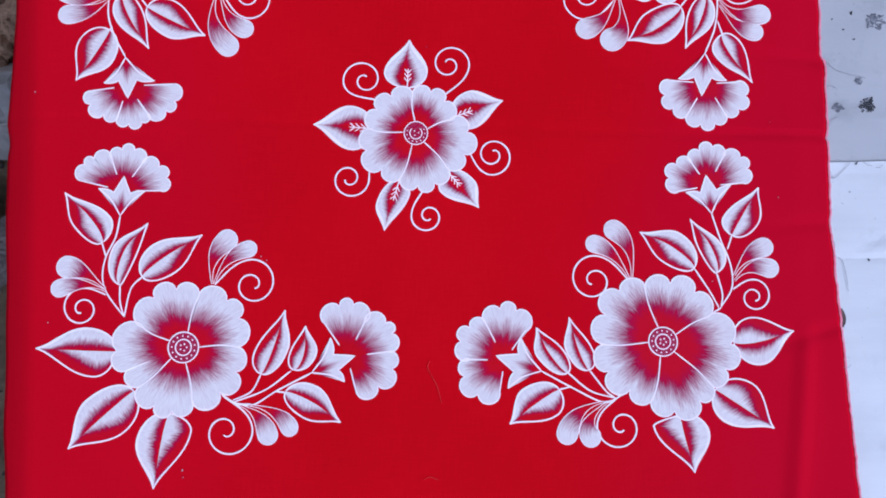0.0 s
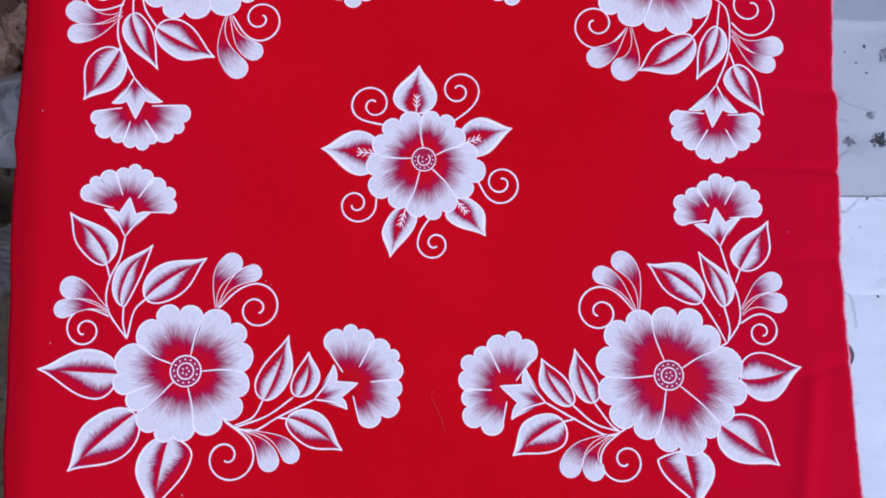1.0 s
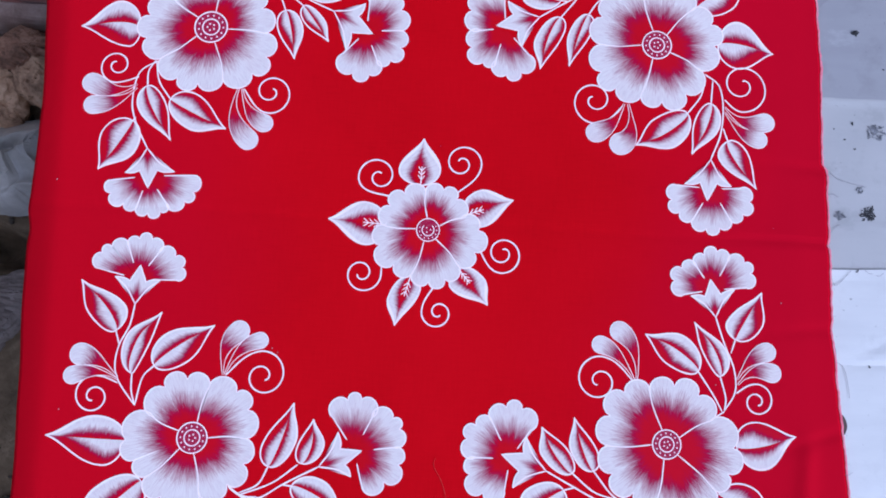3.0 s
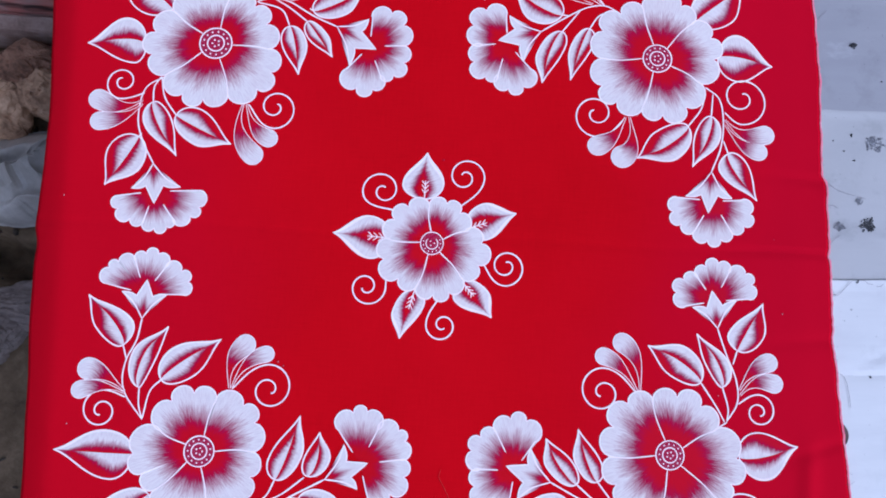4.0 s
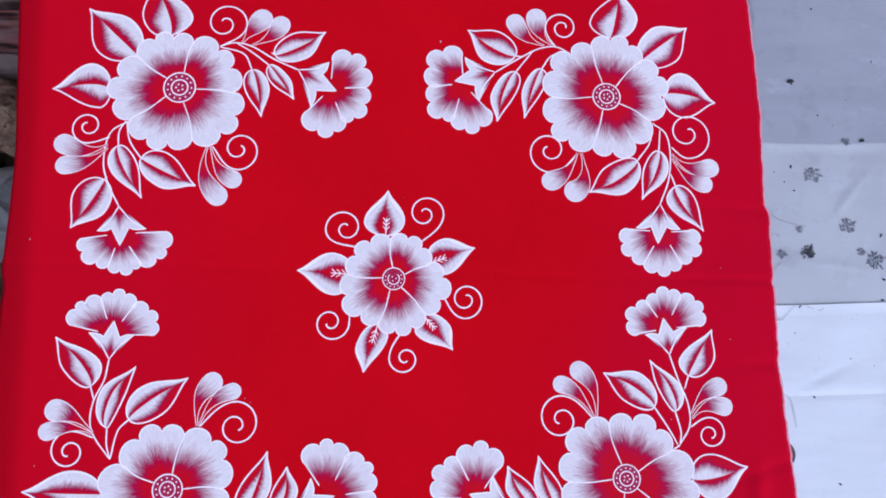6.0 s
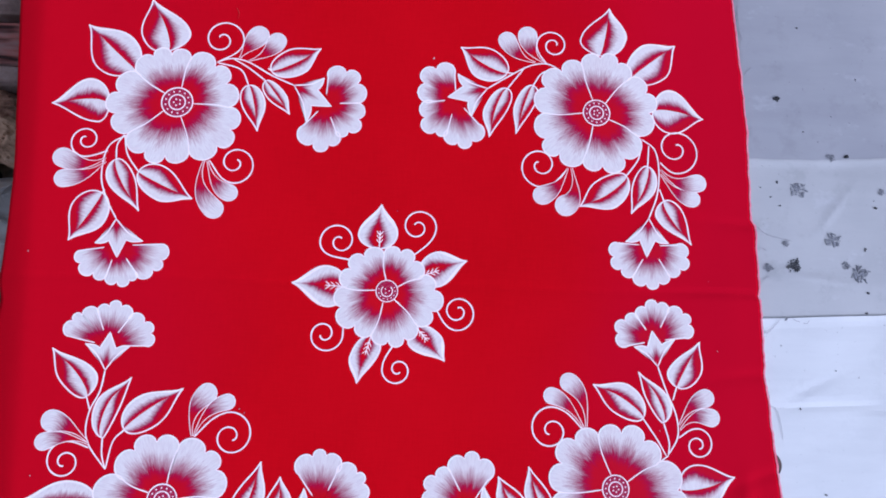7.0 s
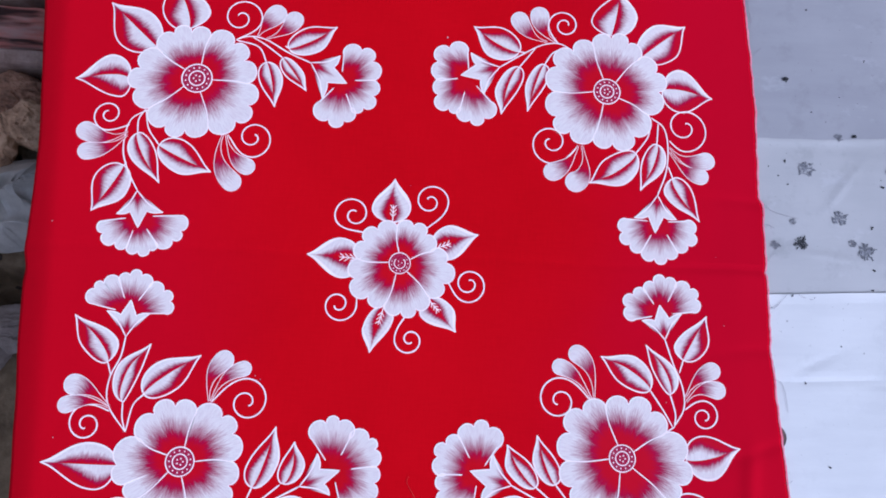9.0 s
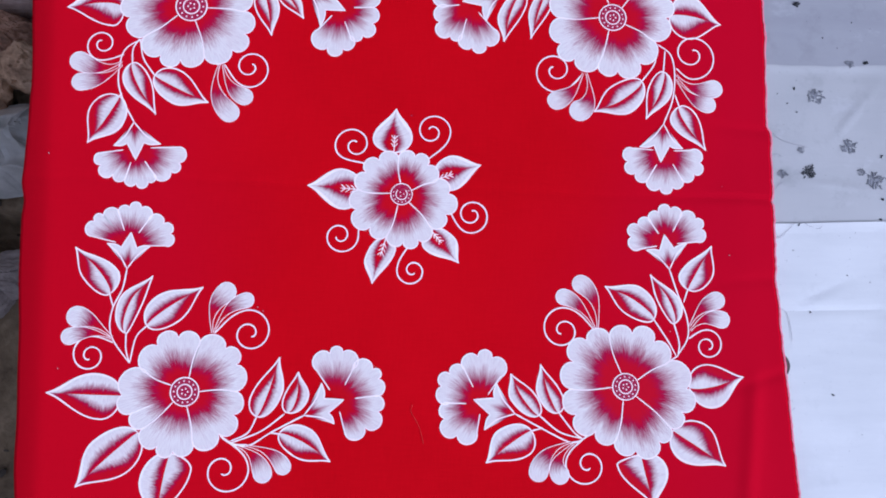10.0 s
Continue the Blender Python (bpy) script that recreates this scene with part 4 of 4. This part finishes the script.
crumpled("plastic_bag", (-0.72, 0.052), (-0.410, 0.172), -0.362, PLASTIC, 1.0, 0.050, "crumpled grey-white plastic bag lying in the rubble", "plastic bag", 4)
stone(-0.500, -0.036, -0.395, (0.085, 0.030, 0.032), SUNKEN, 7.0, "flat brown-grey block half sunk in the earth", 3)
stone(-0.560, -0.075, -0.392, (0.050, 0.045, 0.030), SUNKEN, 8.0, "rounded brown-grey stone on the earth", 0)


def make_litter():
    """Crumbs, twigs and bits of leaf strewn over the earth."""
    bm = bmesh.new()
    rnd = random.Random(5)
    for _ in range(420):
        x, y = rnd.uniform(-0.75, -0.36), rnd.uniform(-0.42, 0.5)
        z = ground_z(x, y)
        r, a = rnd.uniform(0.0015, 0.006), rnd.uniform(0, math.tau)
        long = rnd.choice((1.0, 1.4, 3.0))
        m = pose(x, y, z + r * 0.3, rnd.uniform(-20, 20), rnd.uniform(-20, 20), math.degrees(a)) @ Matrix.Diagonal((r * long, r * 0.8, r * 0.6, 1))
        bmesh.ops.create_icosphere(bm, subdivisions=1, radius=1.0, matrix=m)
    ob = part("litter", bm, LITTER)
    return tagged(ob, "dark crumbs and twigs strewn over dry earth", "litter", kind="stuff")


make_litter()


# ---- dirt on the white sheet, frayed threads and flecks ----

def surface(x, y):
    return cloth_z(x, y) if hem_west(y) < x < hem_east(y) else sheet_z(x, y)


def clod(at, r):
    """A crumb of dark moss, made of a few ragged knobs."""
    x, y, r = at[0] / 100, at[1] / 100, r * 0.72 / 100
    rnd = random.Random(int(x * 9000 + y * 7000))
    bm = bmesh.new()
    for _ in range(6 if r > 0.002 else 3):
        k = r * rnd.uniform(0.25, 0.6)
        m = pose(rnd.uniform(-r, r) * 0.7, rnd.uniform(-r, r) * 0.6, k * 0.5, 0, 0, rnd.uniform(0, 180)) @ Matrix.Diagonal((k * rnd.uniform(0.7, 1.5), k, k * 0.7, 1))
        bmesh.ops.create_icosphere(bm, subdivisions=1, radius=1.0, matrix=m)
    for v in bm.verts:
        v.co *= 1 + 0.3 * noise.noise(v.co * 900)
    ob = part("moss_crumb", bm, DEBRIS)
    ob.location = (x, y, sheet_z(x, y))
    return tagged(ob, "crumb of dark dried moss on the white sheet", "debris", "moss crumbs on the sheet")


def grime(at, r, dark):
    """A branching spot of dried lichen stuck to the sheet: short crooked arms round a heart."""
    x, y, r = at[0] / 100, at[1] / 100, r / 100
    rnd = random.Random(int(x * 9100 + y * 7300))
    bm = bmesh.new()
    for _ in range(int(34 + 44 * r / 0.01)):
        a, d = rnd.uniform(0, math.tau), r * rnd.uniform(0.0, 0.75)
        px, py, turn = d * math.cos(a), d * 0.8 * math.sin(a), a + rnd.uniform(-0.9, 0.9)
        for _ in range(rnd.randint(1, 3)):
            long, wide = r * rnd.uniform(0.06, 0.17), r * rnd.uniform(0.015, 0.055)
            nx, ny = px + long * math.cos(turn), py + long * math.sin(turn)
            sx, sy = -math.sin(turn) * wide, math.cos(turn) * wide
            corners = [(px - sx, py - sy), (nx - sx * 0.7, ny - sy * 0.7), (nx + sx * 0.7, ny + sy * 0.7), (px + sx, py + sy)]
            low = [bm.verts.new((cx, cy, sheet_z(x + cx, y + cy) + 0.0002)) for cx, cy in corners]
            top = [bm.verts.new((cx, cy, sheet_z(x + cx, y + cy) + 0.0007)) for cx, cy in corners]
            bm.faces.new(top)
            for k in range(4):
                bm.faces.new((low[k], low[(k + 1) % 4], top[(k + 1) % 4], top[k]))
            px, py, turn = nx, ny, turn + rnd.uniform(-0.8, 0.8)
    ob = part("lichen_spot", bm, DEBRIS if dark else GREY_STAIN, sheet)
    ob.location = (x, y, 0)
    return ob


def thread(r, mat, *points):
    """A loose thread: a fine tube along a curve on whatever lies below it."""
    path = bend([(p[0] / 100, p[1] / 100) for p in points], 8 * (len(points) - 1))
    bm = bmesh.new()
    r /= 100
    rows = []
    for i, p in enumerate(path):
        q, s = path[max(0, i - 1)], path[min(len(path) - 1, i + 1)]
        way = (s - q).normalized()
        z = max(surface(p.x, p.y), surface(p.x - 0.001, p.y)) + r + 0.0006
        rows.append([bm.verts.new((p.x - way.y * r * math.cos(a), p.y + way.x * r * math.cos(a), z + r * math.sin(a))) for a in [k * math.tau / 6 for k in range(6)]])
    for a, b in zip(rows, rows[1:]):
        for k in range(6):
            bm.faces.new((a[k], a[(k + 1) % 6], b[(k + 1) % 6], b[k]))
    bm.faces.new(rows[0])
    bm.faces.new(rows[-1][::-1])
    on_cloth = mat == RED_THREAD
    ob = part("loose_thread", smooth(bm), mat)
    return tagged(ob, "fine loose red thread lying on the red cloth" if on_cloth else "fine dark loose thread lying on the white sheet", "thread")


def fleck(at, r):
    f = Film()
    c = Vector(at)
    hub = f.point(c, 0.3, (c.x, c.y), 0.0004)
    ring = []
    for i in range(9):
        a = i * math.tau / 9
        k = r * 0.45 * (1 + 0.5 * noise.noise(Vector((math.cos(a) * 2 + c.x, math.sin(a) * 2, c.y))))
        ring.append(f.point(c + Vector((k * math.cos(a) * 0.8, k * math.sin(a) * 1.3)), 0.1, (c.x, c.y), 0.0001))
    for i in range(9):
        f.faces.append((hub, ring[i], ring[(i + 1) % 9]))
    return f.finish("paint_fleck", cloth)


def dry_leaf(at):
    """A scrap of brown leaf, half under the cloth's east hem."""
    x, y = at[0] / 100, at[1] / 100
    bm = bmesh.new()
    n, rows = 8, []
    for i in range(n + 1):
        u = i / n
        half = 0.0040 * math.sin(math.pi * min(1, u * 0.9 + 0.12)) ** 0.7 * (1 + 0.25 * noise.noise(Vector((u * 8, 3, 1))))
        row = []
        for k in range(5):
            s = k / 2 - 1
            px, py = x - 0.002 + s * half + 0.002 * u, y + 0.007 - 0.014 * u
            row.append(bm.verts.new((px, py, sheet_z(px, py) + 0.0006 + 0.0012 * abs(s) * (px > hem_east(py)))))
        rows.append(row)
    low = [[bm.verts.new(v.co - Vector((0, 0, 0.0004))) for v in row] for row in rows]
    for grid, flip in ((rows, True), (low, False)):
        for a, b in zip(grid, grid[1:]):
            for k in range(4):
                q = (a[k], a[k + 1], b[k + 1], b[k])
                bm.faces.new(q[::-1] if not flip else q)
    bmesh.ops.recalc_face_normals(bm, faces=bm.faces[:])
    ob = part("dry_leaf", bm, LEAF_DRY)
    return tagged(ob, "scrap of dry brown leaf sticking out under the red cloth", "leaf")


def hem_fray():
    """The raw, undyed edge of the cotton along its east side."""
    bm = bmesh.new()
    rows, n = [], 520
    for i in range(n + 1):
        y = CLOTH_SOUTH + 0.002 + (CLOTH_NORTH - CLOTH_SOUTH - 0.004) * i / n
        x, z = hem_east(y), cloth_z(hem_east(y), y)
        w = 0.0008 * (1 + 0.5 * noise.noise(Vector((y * 300, 1, 0))) + 0.4 * noise.noise(Vector((y * 40, 4, 0))))
        w = max(0.00012, w)
        rows.append([bm.verts.new(p) for p in ((x - w * 0.7, y, z + 0.0003), (x + w * 0.2, y, z + 0.0005), (x + w * 0.7, y, z + 0.0005), (x + w, y, z + 0.0003))])
    for a, b in zip(rows, rows[1:]):
        for k in range(3):
            bm.faces.new((a[k], a[k + 1], b[k + 1], b[k]))
    return part("raw_edge", smooth(bm), PINK_THREAD, cloth, "pale pink frayed raw edge")


def hem_fuzz():
    """Short fibres that stand out of the raw edge."""
    bm = bmesh.new()
    rnd = random.Random(11)
    for _ in range(110):
        y = rnd.uniform(-0.27, 0.29)
        x = hem_east(y) - 0.0004
        long, turn, curl, r = rnd.uniform(0.0012, 0.0055), rnd.uniform(-1.3, 1.3), rnd.uniform(-1.2, 1.2), 0.00007
        rows = []
        for k in range(6):
            px, py = x + long * k / 5 * math.cos(turn + curl * k / 5), y + long * k / 5 * math.sin(turn + curl * k / 5)
            pz = max(cloth_z(x, y) - 0.0008 * k, sheet_z(px, py) + 0.0002) + 0.0002
            rows.append([bm.verts.new((px + r * math.sin(a), py + r * math.cos(a), pz + r * math.cos(a + 1.0))) for a in (0.0, 2.1, 4.2)])
        for a, b in zip(rows, rows[1:]):
            for k in range(3):
                bm.faces.new((a[k], a[(k + 1) % 3], b[(k + 1) % 3], b[k]))
    return part("fray", bm, THREAD, cloth, "fine dark fibres along the raw edge")


hem_fray()
hem_fuzz()
clod((31.70, 17.06), 0.42)
clod((37.04, 12.32), 0.3)
clod((31.06, 9.95), 0.22)
clod((37.75, 1.02), 0.2)
clod((37.50, -0.59), 0.16)
clod((39.10, 8.06), 0.26)
clod((33.71, 14.30), 0.13)
clod((36.15, 15.79), 0.1)
clod((34.07, 23.82), 0.18)
clod((38.65, 19.19), 0.16)
clod((30.50, 8.66), 0.15)
clod((29.72, 9.48), 0.13)
clod((31.20, 8.02), 0.16)
clod((37.96, 4.57), 0.22)
clod((39.02, 8.63), 0.12)
clod((31.58, -7.93), 0.17)
clod((33.10, -14.15), 0.16)
clod((30.86, -1.23), 0.18)
clod((34.56, -5.04), 0.14)
grime((32.84, 9.35), 0.8, 0)
grime((35.34, 5.27), 0.8, 0)
grime((31.98, 3.11), 0.75, 1)
grime((29.86, 2.86), 0.5, 0)
grime((37.25, 2.50), 0.9, 0)
grime((36.21, 3.19), 0.4, 0)
grime((35.73, 12.17), 0.45, 0)
grime((31.43, 4.82), 0.35, 0)
grime((39.71, 9.41), 0.35, 0)

thread(0.012, THREAD, (29.13, 6.23), (29.96, 5.56), (31.86, 5.07))
thread(0.012, THREAD, (29.06, 4.38), (29.47, 4.44), (29.82, 4.22))
thread(0.012, THREAD, (29.14, 1.53), (29.43, 1.90), (29.86, 2.18))
thread(0.012, THREAD, (28.96, -1.55), (29.18, -2.20), (29.54, -2.14), (30.41, -1.20))
thread(0.012, THREAD, (28.96, -6.61), (29.13, -6.77), (29.19, -7.15))
thread(0.012, THREAD, (28.93, -7.70), (29.65, -8.02), (29.92, -9.09), (30.01, -10.16))
thread(0.012, THREAD, (29.04, 19.18), (29.35, 19.55), (29.77, 19.93))
thread(0.012, THREAD, (29.14, 26.33), (29.16, 25.91), (29.03, 25.37))
thread(0.012, THREAD, (29.37, -15.34), (29.75, -15.37), (30.07, -15.17))
thread(0.012, THREAD, (31.36, -1.09), (31.66, -1.30), (31.97, -1.34))
thread(0.012, THREAD, (32.23, -1.46), (32.50, -1.45), (32.70, -1.27))
thread(0.012, THREAD, (28.78, 25.25), (28.89, 24.73), (28.80, 24.09))
thread(0.012, THREAD, (28.95, 23.26), (29.07, 22.84), (29.09, 22.32))
thread(0.012, RED_THREAD, (1.35, -15.61), (1.25, -16.07), (1.68, -16.81), (1.96, -17.40), (2.25, -18.36))
thread(0.012, RED_THREAD, (1.21, -23.35), (1.62, -23.16), (2.19, -23.37))
thread(0.011, RED_THREAD, (-12.93, 22.77), (-12.71, 22.38), (-12.76, 21.87))
fleck((-26.72, 2.36), 0.12)
fleck((-24.47, -13.63), 0.09)
fleck((-14.80, -23.10), 0.16)
fleck((-14.73, -23.57), 0.1)
fleck((-9.95, -9.05), 0.13)
fleck((25.23, -3.80), 0.1)
fleck((3.10, 19.19), 0.16)
fleck((24.81, 1.57), 0.08)
fleck((0.57, 6.35), 0.1)
fleck((20.54, -9.73), 0.1)
fleck((-10.35, -8.79), 0.1)
dry_leaf((29.44, -12.05))
